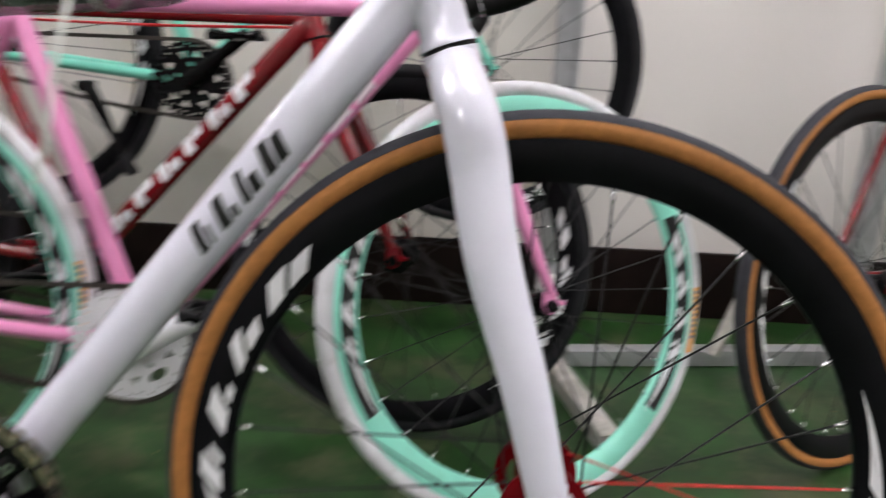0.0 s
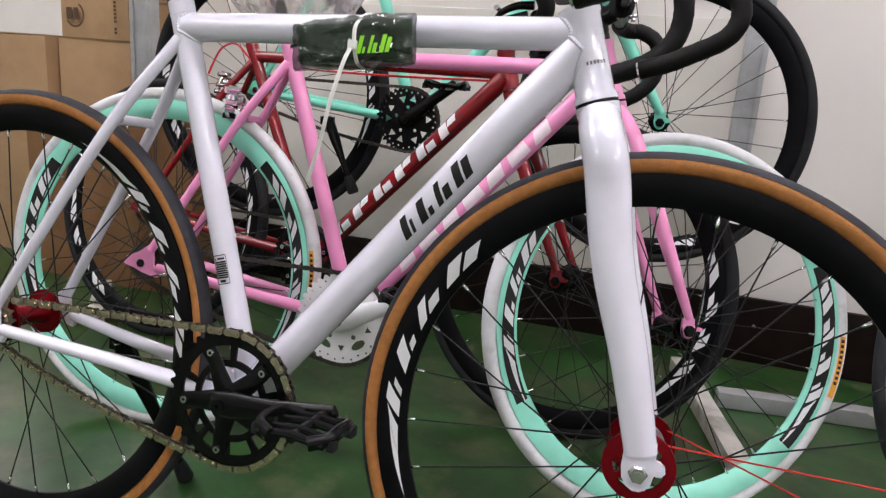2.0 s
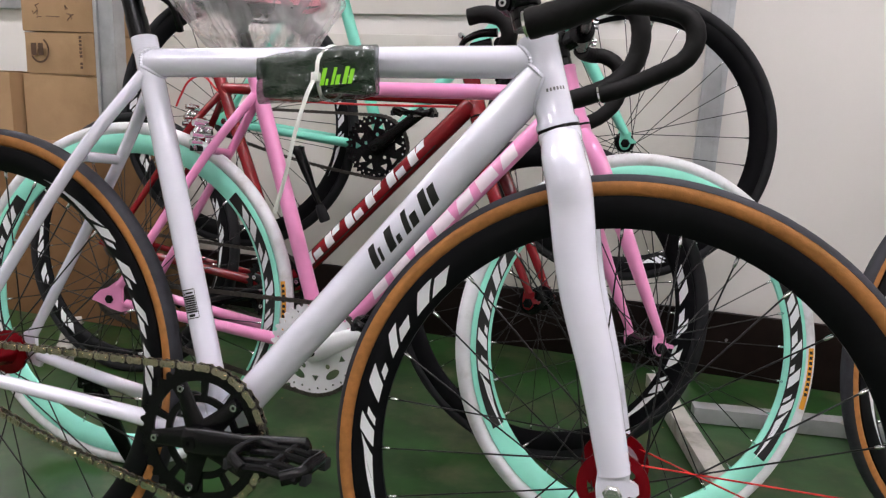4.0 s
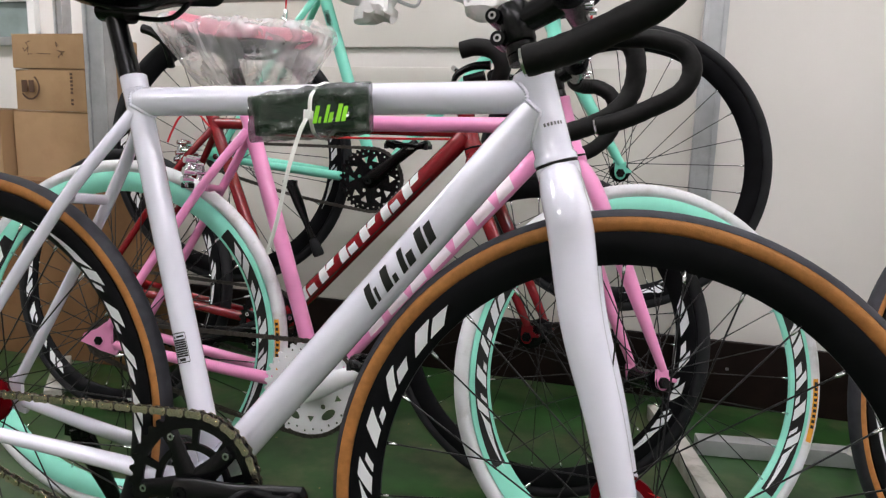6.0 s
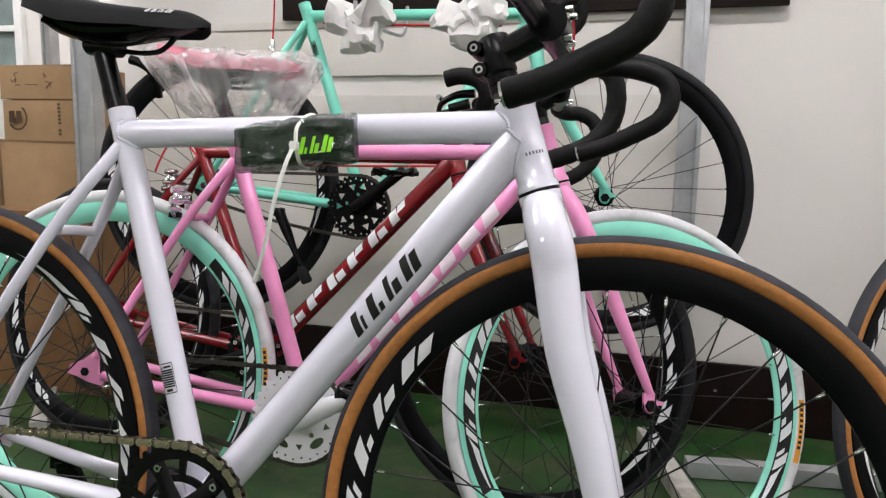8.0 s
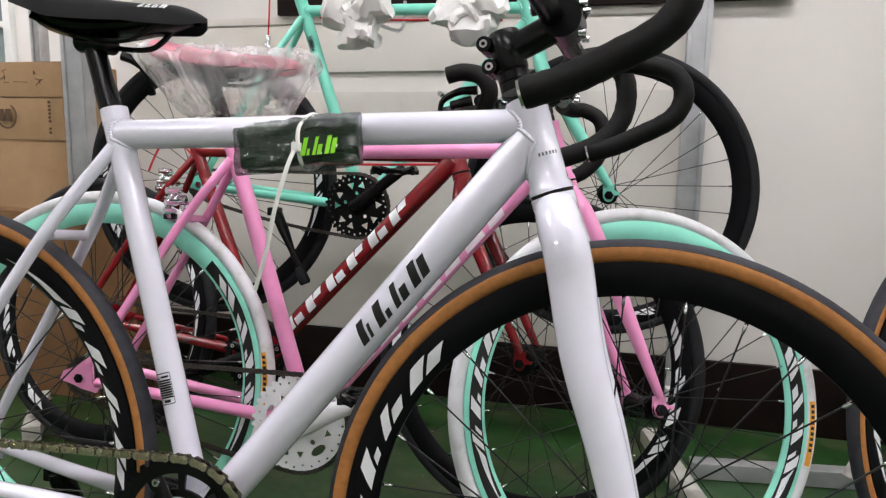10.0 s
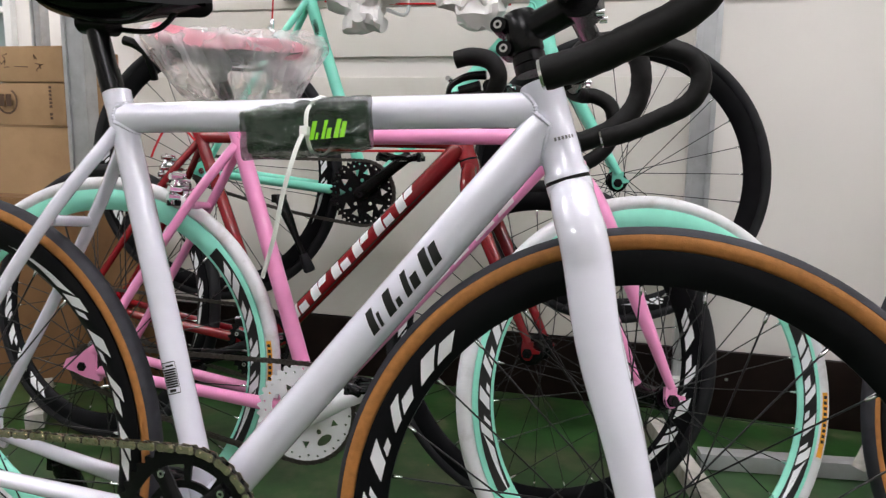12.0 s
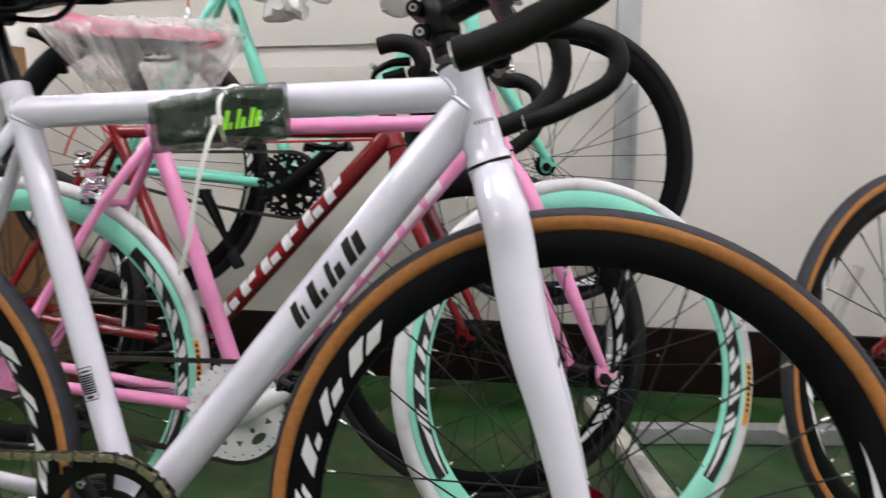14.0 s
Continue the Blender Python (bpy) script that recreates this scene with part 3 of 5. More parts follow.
def chainset(bike, bb, r, mat, arm_angle, arm_len=0.165, y=-0.045, pedal=True, holes=5, label="", arm_mat=None, arms=(0, 1), drilled="", thick=1.0):
    """Chainring with spider, bolts and crank arms; y is the chain line."""
    c = Vector((bb[0], y, bb[1]))
    arm_mat = arm_mat or mat
    bm = bmesh.new()
    t = 0.0017
    teeth = 38
    prof_out = []
    for i in range(teeth * 4):
        a = 2 * math.pi * i / (teeth * 4)
        rr = r + (0.0030 if i % 4 in (1, 2) else -0.0028)
        prof_out.append((rr * math.cos(a), rr * math.sin(a)))
    if drilled:
        big, small = [], []
        for k in range(5):
            a = radians(72 * k + 20)
            u, q = math.cos(a), math.sin(a)
            if drilled == "ovals":
                big.append([(r * 0.66 * u + 0.0150 * math.cos(f) * -q + 0.0074 * math.sin(f) * u, r * 0.66 * q + 0.0150 * math.cos(f) * u + 0.0074 * math.sin(f) * q) for f in [2 * math.pi * i / 14 for i in range(14)]])
                big.append(ring_points(0.0048, 10, r * 0.46 * u, r * 0.46 * q))
                e = a + radians(36)
                big.append(ring_points(0.0080, 3, r * 0.62 * math.cos(e), r * 0.62 * math.sin(e), e))
            else:
                for d in (-15, 15):
                    e = a + radians(d)
                    big.append(ring_points(0.0105, 3, r * 0.66 * math.cos(e), r * 0.66 * math.sin(e), e + (math.pi if d > 0 else 0)))
                big.append(ring_points(0.0046, 8, r * 0.40 * u, r * 0.40 * q))
        for k in range(30):
            e = 2 * math.pi * k / 30
            small.append(ring_points(0.0024 if drilled == "ovals" else 0.0026, 7, r * (0.90 - 0.045 * (k % 2)) * math.cos(e), r * (0.90 - 0.045 * (k % 2)) * math.sin(e)))
        plate(bm, [prof_out] + big + small, -t, t, c)
    else:
        slots = [arc_slot(r * 0.60, r * 0.80, 36 * k + 22, 36 * k + 50) for k in range(10)]
        plate(bm, [prof_out, ring_points(r * 0.50, 60)] + slots, -t, t, c)
    ring = part("chainring", bm, mat, bike, label)
    bm = bmesh.new()
    for k in range(0 if drilled else holes):
        a = radians(arm_angle) + 2 * math.pi * (k + 0.5) / holes
        e = Vector((math.cos(a), 0, math.sin(a)))
        sweep(bm, [c + Vector((0, -0.004, 0)) + e * 0.008, c + Vector((0, -0.004, 0)) + e * r * 0.45, c + Vector((0, -0.003, 0)) + e * r * 0.80], [0.017, 0.0125, 0.0095], 12, flat=0.30, up=e.cross(Vector((0, 1, 0))))
    disc_y(bm, 0.019, y - 0.010, y + 0.012, 28, (c.x, 0, c.z))
    part("spider", bm, arm_mat, ring, "boss" if drilled else "five-arm spider")
    for k in range(0 if drilled else holes):
        a = radians(arm_angle) + 2 * math.pi * (k + 0.5) / holes
        bm = bmesh.new()
        q = c + Vector((math.cos(a), 0, math.sin(a))) * r * 0.74
        lathe(bm, [(0.0022, y - 0.0085), (0.0046, y - 0.0085), (0.0052, y - 0.006), (0.0046, y - 0.002), (0.0022, y - 0.002)], 14, centre=(q.x, 0, q.z))
        part("chainring_bolt", bm, M_CHROME, ring, "bright chainring bolt")
    for s in arms:
        a = radians(arm_angle + 180 * s)
        e = Vector((math.cos(a), 0, math.sin(a)))
        y0 = (y - 0.016) if s == 0 else 0.058
        out = -1 if s == 0 else 1
        p0 = Vector((bb[0], y0, bb[1]))
        bm = bmesh.new()
        up = e.cross(Vector((0, 1, 0)))
        pts = [p0 - e * 0.016, p0 - e * 0.010, p0 + e * 0.02 + Vector((0, out * 0.003, 0)), p0 + e * arm_len * 0.5 + Vector((0, out * 0.010, 0)), p0 + e * arm_len * 0.92 + Vector((0, out * 0.014, 0)), p0 + e * (arm_len + 0.010) + Vector((0, out * 0.014, 0)), p0 + e * (arm_len + 0.014) + Vector((0, out * 0.014, 0))]
        sweep(bm, pts, [k * thick for k in (0.010, 0.0175, 0.018, 0.0132, 0.0135, 0.0128, 0.006)], 16, flat=0.55, up=up)
        arm = part("crank_arm", bm, arm_mat, bike, "" if s == 0 else "far crank arm")
        bm = bmesh.new()
        lathe(bm, [(0.003, y0 + out * 0.010), (0.0085, y0 + out * 0.010), (0.0085, y0 + out * 0.0125), (0.003, y0 + out * 0.0125)], 18, centre=(p0.x, 0, p0.z))
        part("crank_bolt", bm, M_BLACK, arm, "crank fixing bolt cap")
        if pedal and (s == 0 or pedal != "near"):
            q = p0 + e * arm_len + Vector((0, out * 0.020, 0))
            build_pedal(bike, q, out)
    return ring


def build_pedal(bike, q, out):
    bm = bmesh.new()
    sweep(bm, [q, q + Vector((0, out * 0.076, 0))], [0.0085, 0.0062], 14)
    p = part("pedal", bm, M_BLACK, bike, "black plastic platform pedal")
    # cage loops and cross ribs
    bm = bmesh.new()
    for x in (-0.042, 0.042):
        k = [q + Vector((x * 0.55, out * 0.010, 0)), q + Vector((x, out * 0.022, 0.006)), q + Vector((x * 1.05, out * 0.052, 0.009)), q + Vector((x, out * 0.070, 0.006)), q + Vector((x * 0.55, out * 0.080, 0))]
        sweep(bm, smooth_path(k, 5), 0.0058, 10, flat=1.4)
    for y in (0.014, 0.032, 0.058, 0.076):
        sweep(bm, [q + Vector((-0.040, out * y, 0.0)), q + Vector((0, out * y, 0.004)), q + Vector((0.040, out * y, 0.0))], 0.0050, 8)
    part("pedal_cage", bm, M_BLACK, p, "ribbed pedal cage")
    for y in (0.022, 0.068):
        for x in (-0.046, 0.046):
            bm = bmesh.new()
            box(bm, (q.x + x - 0.004, q.y + out * y - 0.007, q.z - 0.006), (q.x + x + 0.004, q.y + out * y + 0.007, q.z + 0.006), 0.0015)
            part("pedal_tread", bm, M_RUBBER, p)


def chain_loop(a, ra, b, rb):
    """Points along a chain round two sprockets with centres a (front) and b (rear), as (x, z), half-pitch apart."""
    a, b = Vector((a[0], a[1])), Vector((b[0], b[1]))
    d = (a - b)
    L = d.length
    ang = math.atan2(d.y, d.x)
    off = math.asin((ra - rb) / L)
    top_a = a + Vector((math.cos(ang + math.pi / 2 + off), math.sin(ang + math.pi / 2 + off))) * ra
    top_b = b + Vector((math.cos(ang + math.pi / 2 + off), math.sin(ang + math.pi / 2 + off))) * rb
    low_a = a + Vector((math.cos(ang - math.pi / 2 - off), math.sin(ang - math.pi / 2 - off))) * ra
    low_b = b + Vector((math.cos(ang - math.pi / 2 - off), math.sin(ang - math.pi / 2 - off))) * rb
    pts = [top_b + (top_a - top_b) * i / 60 for i in range(60)]
    s, e = ang + math.pi / 2 + off, ang - math.pi / 2 - off
    pts += [a + Vector((math.cos(s + (e - s) * i / 60), math.sin(s + (e - s) * i / 60))) * ra for i in range(60)]
    for i in range(60):
        u = i / 60
        p = low_a + (low_b - low_a) * u
        pts.append(p - Vector((0, 0.010 * math.sin(math.pi * u))))
    s2, e2 = ang - math.pi / 2 - off, ang - 3 * math.pi / 2 + off
    pts += [b + Vector((math.cos(s2 + (e2 - s2) * i / 40), math.sin(s2 + (e2 - s2) * i / 40))) * rb for i in range(41)]
    return pts


def build_chain(bike, pts, y, mat, label, single=True):
    """Roller chain of figure-of-eight links along the loop."""
    P = [Vector((p.x, y, p.y)) for p in pts]
    cum = [0.0]
    for p, q in zip(P, P[1:]):
        cum.append(cum[-1] + (q - p).length)
    total = cum[-1]
    n = 2 * int(total / 0.0127 / 2)
    at = []
    j = 0
    for i in range(n + 1):
        d = total * i / n
        while j < len(cum) - 2 and cum[j + 1] < d:
            j += 1
        f = (d - cum[j]) / max(1e-9, cum[j + 1] - cum[j])
        at.append(P[j] + (P[j + 1] - P[j]) * f)

    def link(bm, w, m=None, h=0.0044):
        L = 0.00635
        prof = []
        for k in range(16):
            a = 2 * math.pi * k / 16
            x, z = math.cos(a), math.sin(a)
            hh = h * (0.72 if abs(x) < 0.25 else 1.0)
            prof.append((L * (1 if x > 0 else -1) * (abs(x) > 0.25) + x * h, z * hh))
        vs = []
        for s in (-1, 1):
            A = [bm.verts.new((x, s * w, z)) for x, z in prof]
            B = [bm.verts.new((x, s * (w + 0.0011), z)) for x, z in prof]
            bm.faces.new(A)
            bm.faces.new(B)
            for k in range(16):
                bm.faces.new((A[k], A[(k + 1) % 16], B[(k + 1) % 16], B[k]))
            vs += A + B
        before = set(bm.verts)
        for x in (-L, L):
            sweep(bm, [(x, -w - 0.0019, 0), (x, w + 0.0019, 0)], 0.0021, 8)
        vs += [q for q in bm.verts if q not in before]
        if m is not None:
            bmesh.ops.transform(bm, matrix=m, verts=vs)

    bm = bmesh.new()
    for i in range(0, n, 6):
        sweep(bm, [at[i] + Vector((0, -0.002, 0)), at[i] + Vector((0, 0.002, 0))], 0.0036, 8)
    chain = part("chain", bm, mat, bike, label)
    if single:
        mesh_pair = []
        for w in (0.0026, 0.0038):
            bm = bmesh.new()
            link(bm, w, None, 0.0044 if w < 0.003 else 0.0054)
            mesh_pair.append(link_shared("chain_link", bm, mat if w > 0.003 else M_DARKSTEEL))
            mesh_pair[-1].set_sharp_from_angle(angle=radians(40))
        for i in range(n):
            p, q = at[i], at[i + 1]
            d = (q - p)
            share("chain_link", mesh_pair[i % 2], chain, Matrix.Translation((p + q) / 2) @ Matrix.Rotation(-math.atan2(d.z, d.x), 4, "Y"))
    else:
        V, F = [], []
        bm = bmesh.new()
        link(bm, 0.003)
        bm.verts.index_update()
        base_v = [v.co.copy() for v in bm.verts]
        base_f = [[v.index for v in f.verts] for f in bm.faces]
        bm.free()
        for i in range(n):
            p, q = at[i], at[i + 1]
            d = q - p
            m = Matrix.Translation((p + q) / 2) @ Matrix.Rotation(-math.atan2(d.z, d.x), 4, "Y")
            o = len(V)
            V += [m @ v for v in base_v]
            F += [[o + k for k in f] for f in base_f]
        me = bpy.data.meshes.new("chain_link")
        me.from_pydata([tuple(v) for v in V], [], F)
        me.materials.append(mat)
        ob = new("chain_link", me)
        ob.parent = chain
        tagged(ob, kind="stuff")
    return chain


def sprocket(bike, c, r, y, mat, label="small rear sprocket", teeth=16):
    bm = bmesh.new()
    n = teeth * 4
    out = [(r + (0.003 if i % 4 in (1, 2) else -0.003)) for i in range(n)]
    A = [bm.verts.new((c[0] + out[i] * math.cos(2 * math.pi * i / n), y - 0.0015, c[1] + out[i] * math.sin(2 * math.pi * i / n))) for i in range(n)]
    B = [bm.verts.new((v.co.x, y + 0.0015, v.co.z)) for v in A]
    bm.faces.new(A)
    bm.faces.new(B)
    for i in range(n):
        bm.faces.new((A[i], A[(i + 1) % n], B[(i + 1) % n], B[i]))
    lathe(bm, [(0.010, y - 0.004), (r * 0.62, y - 0.004), (r * 0.62, y + 0.006), (0.010, y + 0.006)], 28, centre=(c[0], 0, c[1]))
    return part("sprocket", bm, mat, bike, label)


def tube_marks(frame_ob, a, b, r, u0, u1, shapes, mat, v0=-0.55, v1=0.55, side=-1, lift=0.0006, label="printed blocks on the tube"):
    """Printed blocks wrapped round the visible side of a tube; v is the angle round it (radians) across the print."""
    a, b = Vector(a), Vector(b)
    d = (b - a).normalized()
    out = Vector((0, side, 0))
    up = d.cross(out) * -1
    if up.z < 0:
        up = -up
    made = None
    for g in shapes:
        bm = bmesh.new()
        for q in g:
            def place(u, v):
                an = v0 + (v1 - v0) * v
                return a + (b - a) * (u0 + (u1 - u0) * u) + (out * math.cos(an) + up * math.sin(an)) * (r + lift)
            patch(bm, q, place)
        made = part("printed_mark", bm, mat, frame_ob, label)
    return made


def cable(parent, pts, r, mat, name="cable", label=""):
    bm = bmesh.new()
    sweep(bm, smooth_path(pts, 8), r, 8)
    return part(name, bm, mat, parent, label)


# ---- room ----
WALL_Y = 1.34


def slab(name, lo, hi, mat, label, category, bevel=0.0, kind="structure"):
    bm = bmesh.new()
    box(bm, lo, hi, bevel)
    return tagged(link_mesh(name, bm, mat), label, category, kind=kind)


slab("floor", (-5, -4, -0.08), (5, 5, 0), M_FLOOR, "glossy green painted concrete floor, scuffed and dusty", "floor")
slab("wall_north", (-0.75, WALL_Y, 0), (5, WALL_Y + 0.15, 2.8), M_WALL, "plain cream painted wall", "wall")
slab("wall_far", (-5, 3.4, 0), (-0.75, 3.55, 2.8), M_WALL, "cream wall at the back of a recess", "wall")
slab("wall_recess", (-0.75, WALL_Y + 0.15, 0), (-0.60, 3.4, 2.8), M_WALL, "cream side wall of the recess", "wall")
slab("wall_south", (-5, -4.15, 0), (5, -4, 2.8), M_WALL, "plain cream wall", "wall")
slab("wall_west", (-5.15, -4, 0), (-5, 3.55, 2.8), M_WALL, "plain cream wall", "wall")
slab("wall_east", (5, -4, 0), (5.15, 1.45, 2.8), M_WALL, "plain cream wall", "wall")
slab("ceiling", (-5.15, -4.15, 2.8), (5.15, 3.55, 2.9), M_CEIL, "white painted ceiling", "ceiling")
slab("baseboard", (-0.75, WALL_Y - 0.018, 0), (5, WALL_Y - 0.001, 0.184), M_BASE, "dark brown skirting board", "baseboard", 0.003)


screw = thing("screw", "bright screw head in the dark skirting board", "screw", pose(1.158, WALL_Y - 0.0185, 0.108))
bm = bmesh.new()
disc_y(bm, 0.0045, -0.002, 0.001, 14)
part("screw_head", bm, M_CHROME, screw)


def ceiling_lamp(x, y, w, d):
    e = thing("ceiling_light", "long white ceiling lamp with lit diffuser, unseen overhead", "ceiling light", pose(x, y, 2.8), "ceiling lamps")
    bm = bmesh.new()
    box(bm, (-w / 2 - 0.02, -d / 2 - 0.02, -0.05), (w / 2 + 0.02, d / 2 + 0.02, -0.001), 0.005)
    part("frame", bm, M_CEIL, e)
    bm = bmesh.new()
    box(bm, (-w / 2, -d / 2, -0.062), (w / 2, d / 2, -0.052), 0.002)
    part("diffuser", bm, M_LED, e, "glowing diffuser")


# the last two, at y 2.4, are added out of view to brighten the recess
for lx, ly in ((-1.6, -1.9), (1.0, -1.9), (3.4, -1.9), (-1.6, 0.1), (1.0, 0.1), (3.4, 0.1), (-1.6, 2.4), (-3.6, 2.4)):
    ceiling_lamp(lx, ly, 1.2, 0.22)


# ---- the bicycles ----
def stand(x, y, z, yaw, lean):
    return pose(x, y, z, -lean, 0, yaw)


def joints(**k):
    P = dict(ra=(0.0, 0.337), rt=0.0135, rd=0.0155, rs=0.0145, rh=0.018, blade=0.0145)
    P.update(k)
    return P


def axle(P, k="fa"):
    return Matrix.Translation((P[k][0], 0, P[k][1]))


def kickstand(bike, top, foot, label):
    t, f = Vector(top), Vector(foot)
    bm = bmesh.new()
    d = (f - t).normalized()
    sweep(bm, [t - d * 0.010, t + d * 0.004, t + d * 0.05, t + (f - t) * 0.5, f - d * 0.035], [0.014, 0.0175, 0.0160, 0.0105, 0.0085], 12, flat=0.75)
    k = part("kickstand", bm, M_BLACK, bike, label)
    bm = bmesh.new()
    sweep(bm, [f - d * 0.045, f - d * 0.030, f - d * 0.006, f], [0.010, 0.0125, 0.0145, 0.012], 14)
    part("kickstand_foot", bm, M_RUBBER, k, "rubber foot")
    bm = bmesh.new()
    box(bm, (t.x - 0.020, t.y - 0.010, t.z - 0.008), (t.x + 0.014, t.y + 0.006, t.z + 0.012), 0.003)
    part("kickstand_bracket", bm, M_BLACK, k)
    return k


def brake_caliper(bike, c, s=1.0, label="silver side-pull brake caliper"):
    c = Vector(c)
    bm = bmesh.new()
    for y in (-1, 1):
        k = [c + Vector((0.004, 0, 0.018 * s)), c + Vector((0.004, y * 0.022 * s, 0.014 * s)), c + Vector((0.002, y * 0.036 * s, -0.008 * s)), c + Vector((0, y * 0.030 * s, -0.036 * s)), c + Vector((0, y * 0.022 * s, -0.046 * s))]
        sweep(bm, smooth_path(k, 5), [0.0062, 0.0072, 0.0070, 0.0062, 0.005][0], 10, flat=0.8)
    sweep(bm, [c + Vector((-0.012, 0, 0)), c + Vector((0.022, 0, 0))], 0.0055, 12)
    k = part("brake_caliper", bm, M_CHROME, bike, label)
    for y in (-1, 1):
        bm = bmesh.new()
        q = c + Vector((0, y * 0.020 * s, -0.046 * s))
        box(bm, (q.x - 0.012, q.y - 0.004, q.z - 0.005), (q.x + 0.012, q.y + 0.004, q.z + 0.005), 0.002)
        part("brake_block", bm, M_RUBBER, k, "black brake block")
    for y, z in ((-0.03, 0.02), (0.026, -0.006), (-0.034, -0.012), (-0.038, -0.032), (-0.012, 0.026), (0.012, 0.012)):
        bm = bmesh.new()
        q = c + Vector((0.006, y * s, z * s))
        sweep(bm, [q - Vector((0.006, 0.010, 0)), q + Vector((0.006, 0.008, 0))], [0.0062, 0.0045], 10)
        part("brake_bolt", bm, M_CHROME, k)
    return k


BLOCKS = [[[(i / 6 + 0.004, 0.0), (i / 6 + 0.060, 0.0), (i / 6 + 0.084, 1.0), (i / 6 + 0.028, 1.0)], [(i / 6 + 0.072, 0.0 + 0.45 * (i % 2)), (i / 6 + 0.132, 0.0 + 0.45 * (i % 2)), (i / 6 + 0.142 + 0.012 * (i % 2), 0.55 + 0.45 * (i % 2)), (i / 6 + 0.084 + 0.012 * (i % 2), 0.55 + 0.45 * (i % 2))]] for i in range(6)]
PALE = [[[(i / 7 + 0.004, 0.02), (i / 7 + 0.10 + 0.02 * (i % 2), 0.02), (i / 7 + 0.125, 0.98), (i / 7 + 0.02 + 0.02 * ((i + 1) % 2), 0.98)]] for i in range(7)]

# white bicycle
W = joints(bb=(0.405, 0.302), st=(0.252, 0.802), tl=(0.262, 0.776), tr=(0.784, 0.792), ht=(0.779, 0.819), hb=(0.812, 0.720), dn=(0.788, 0.776), fa=(0.912, 0.337), rt=0.0185, rd=0.0228, rs=0.0165, rh=0.0215, blade=0.0213, flat_blade=True, end_scale=1.0, set_back=0.005)
white = thing("bicycle", "white fixed-gear bicycle with tan-wall tyres, leaning on its kickstand", "bicycle", stand(0, 0, 0, 0, 8), "bicycles")
SW = steering(W, 1.33)
wf = build_frame(white, W, M_WHITE, "glossy white aluminium frame")
build_fork(white, W, M_WHITE, SW, label="glossy white bladed fork")
build_wheel(white, "front_wheel", SW @ axle(W), M_BLACKRIM, M_TAN, M_HUBRED, M_TREAD, marks=((196, 134), (16, -46)), label="black deep-section wheel", tyre_label="tan-wall tyre", spin=-9, red_spokes=(0, 1), drilled=True)
build_wheel(white, "rear_wheel", axle(W, "ra"), M_BLACKRIM, M_TAN, M_HUBRED, M_TREAD, marks=((62, -2), (242, 178)), label="black deep-section wheel", tyre_label="tan-wall tyre", spin=9)
SB = steering(W, -4)
build_stem(white, SB, (0.756, 0, 0.872), (0.816, 0, 0.902))
drop_bar(white, SB, (0.806, 0, 0.905), half=0.213, reach=0.135, drop=0.119, tail=-0.0165, tape=0.0126)
chainset(white, W["bb"], 0.0905, M_BLACK, 9, 0.155, label="black toothed chainring")
sprocket(white, (0.0, 0.337), 0.0330, -0.045, M_STEEL)
build_chain(white, chain_loop(W["bb"], 0.0900, (0.0, 0.337), 0.0330), -0.045, M_STEEL, "bright steel roller chain")
saddle(white, (0.218, 0, 0.884), (0.250, 0, 0.795), (0.258, 0, 0.942), 0.246, M_GRIME, M_BLACK, M_BLACK, "black padded saddle", tilt=3, w=0.062, printed=True)
tube_marks(wf, (0.405, 0, 0.302), (0.788, 0, 0.776), 0.0228, 0.510, 0.722, MARKS, M_BLACKPRINT, -0.62, 0.48)
kickstand(white, (0.125, 0.072, 0.298), (0.160, 0.205, 0.031), "black kickstand on the far chain stay")
# small prints and a sticker
BARS = [[(0.04 + 0.16 * i, 0.1), (0.13 + 0.16 * i, 0.1), (0.13 + 0.16 * i, 0.9), (0.04 + 0.16 * i, 0.9)] for i in range(6)]
tube_marks(wf, (0.812, 0, 0.720), (0.779, 0, 0.819), 0.0216, 0.36, 0.405, [[[(v, u) for u, v in b]] for b in BARS], M_GREYPRINT, -0.1, 1.0, label="tiny printed bars on the head tube")
STICKER = [[(0.02, 0.02), (0.98, 0.02), (0.98, 0.05), (0.02, 0.05)], [(0.02, 0.95), (0.98, 0.95), (0.98, 0.98), (0.02, 0.98)], [(0.0, 0.05), (0.03, 0.05), (0.03, 0.95), (0.0, 0.95)], [(0.97, 0.05), (1.0, 0.05), (1.0, 0.95), (0.97, 0.95)], [(0.82, 0.12), (0.92, 0.20), (0.82, 0.28), (0.82, 0.20)], [(0.84, 0.36), (0.90, 0.36), (0.90, 0.86), (0.84, 0.86)], [(0.06, 0.30), (0.15, 0.30), (0.15, 0.72), (0.06, 0.72)]] + [[(0.20 + 0.075 * k, 0.10), (0.255 + 0.075 * k, 0.10), (0.255 + 0.075 * k, 0.92), (0.20 + 0.075 * k, 0.92)] for k in range(8)]
tube_marks(wf, (0.405, 0, 0.302), (0.252, 0, 0.802), 0.0165, 0.285, 0.360, [[q] for q in STICKER], M_BLACKPRINT, -0.6, 0.6, label="black and white warning sticker")

# pouch tied to the top tube
pouch = thing("tool_pouch", "dark green tool pouch in clear plastic tied under the top tube", "pouch", stand(0, 0, 0, 0, 8))


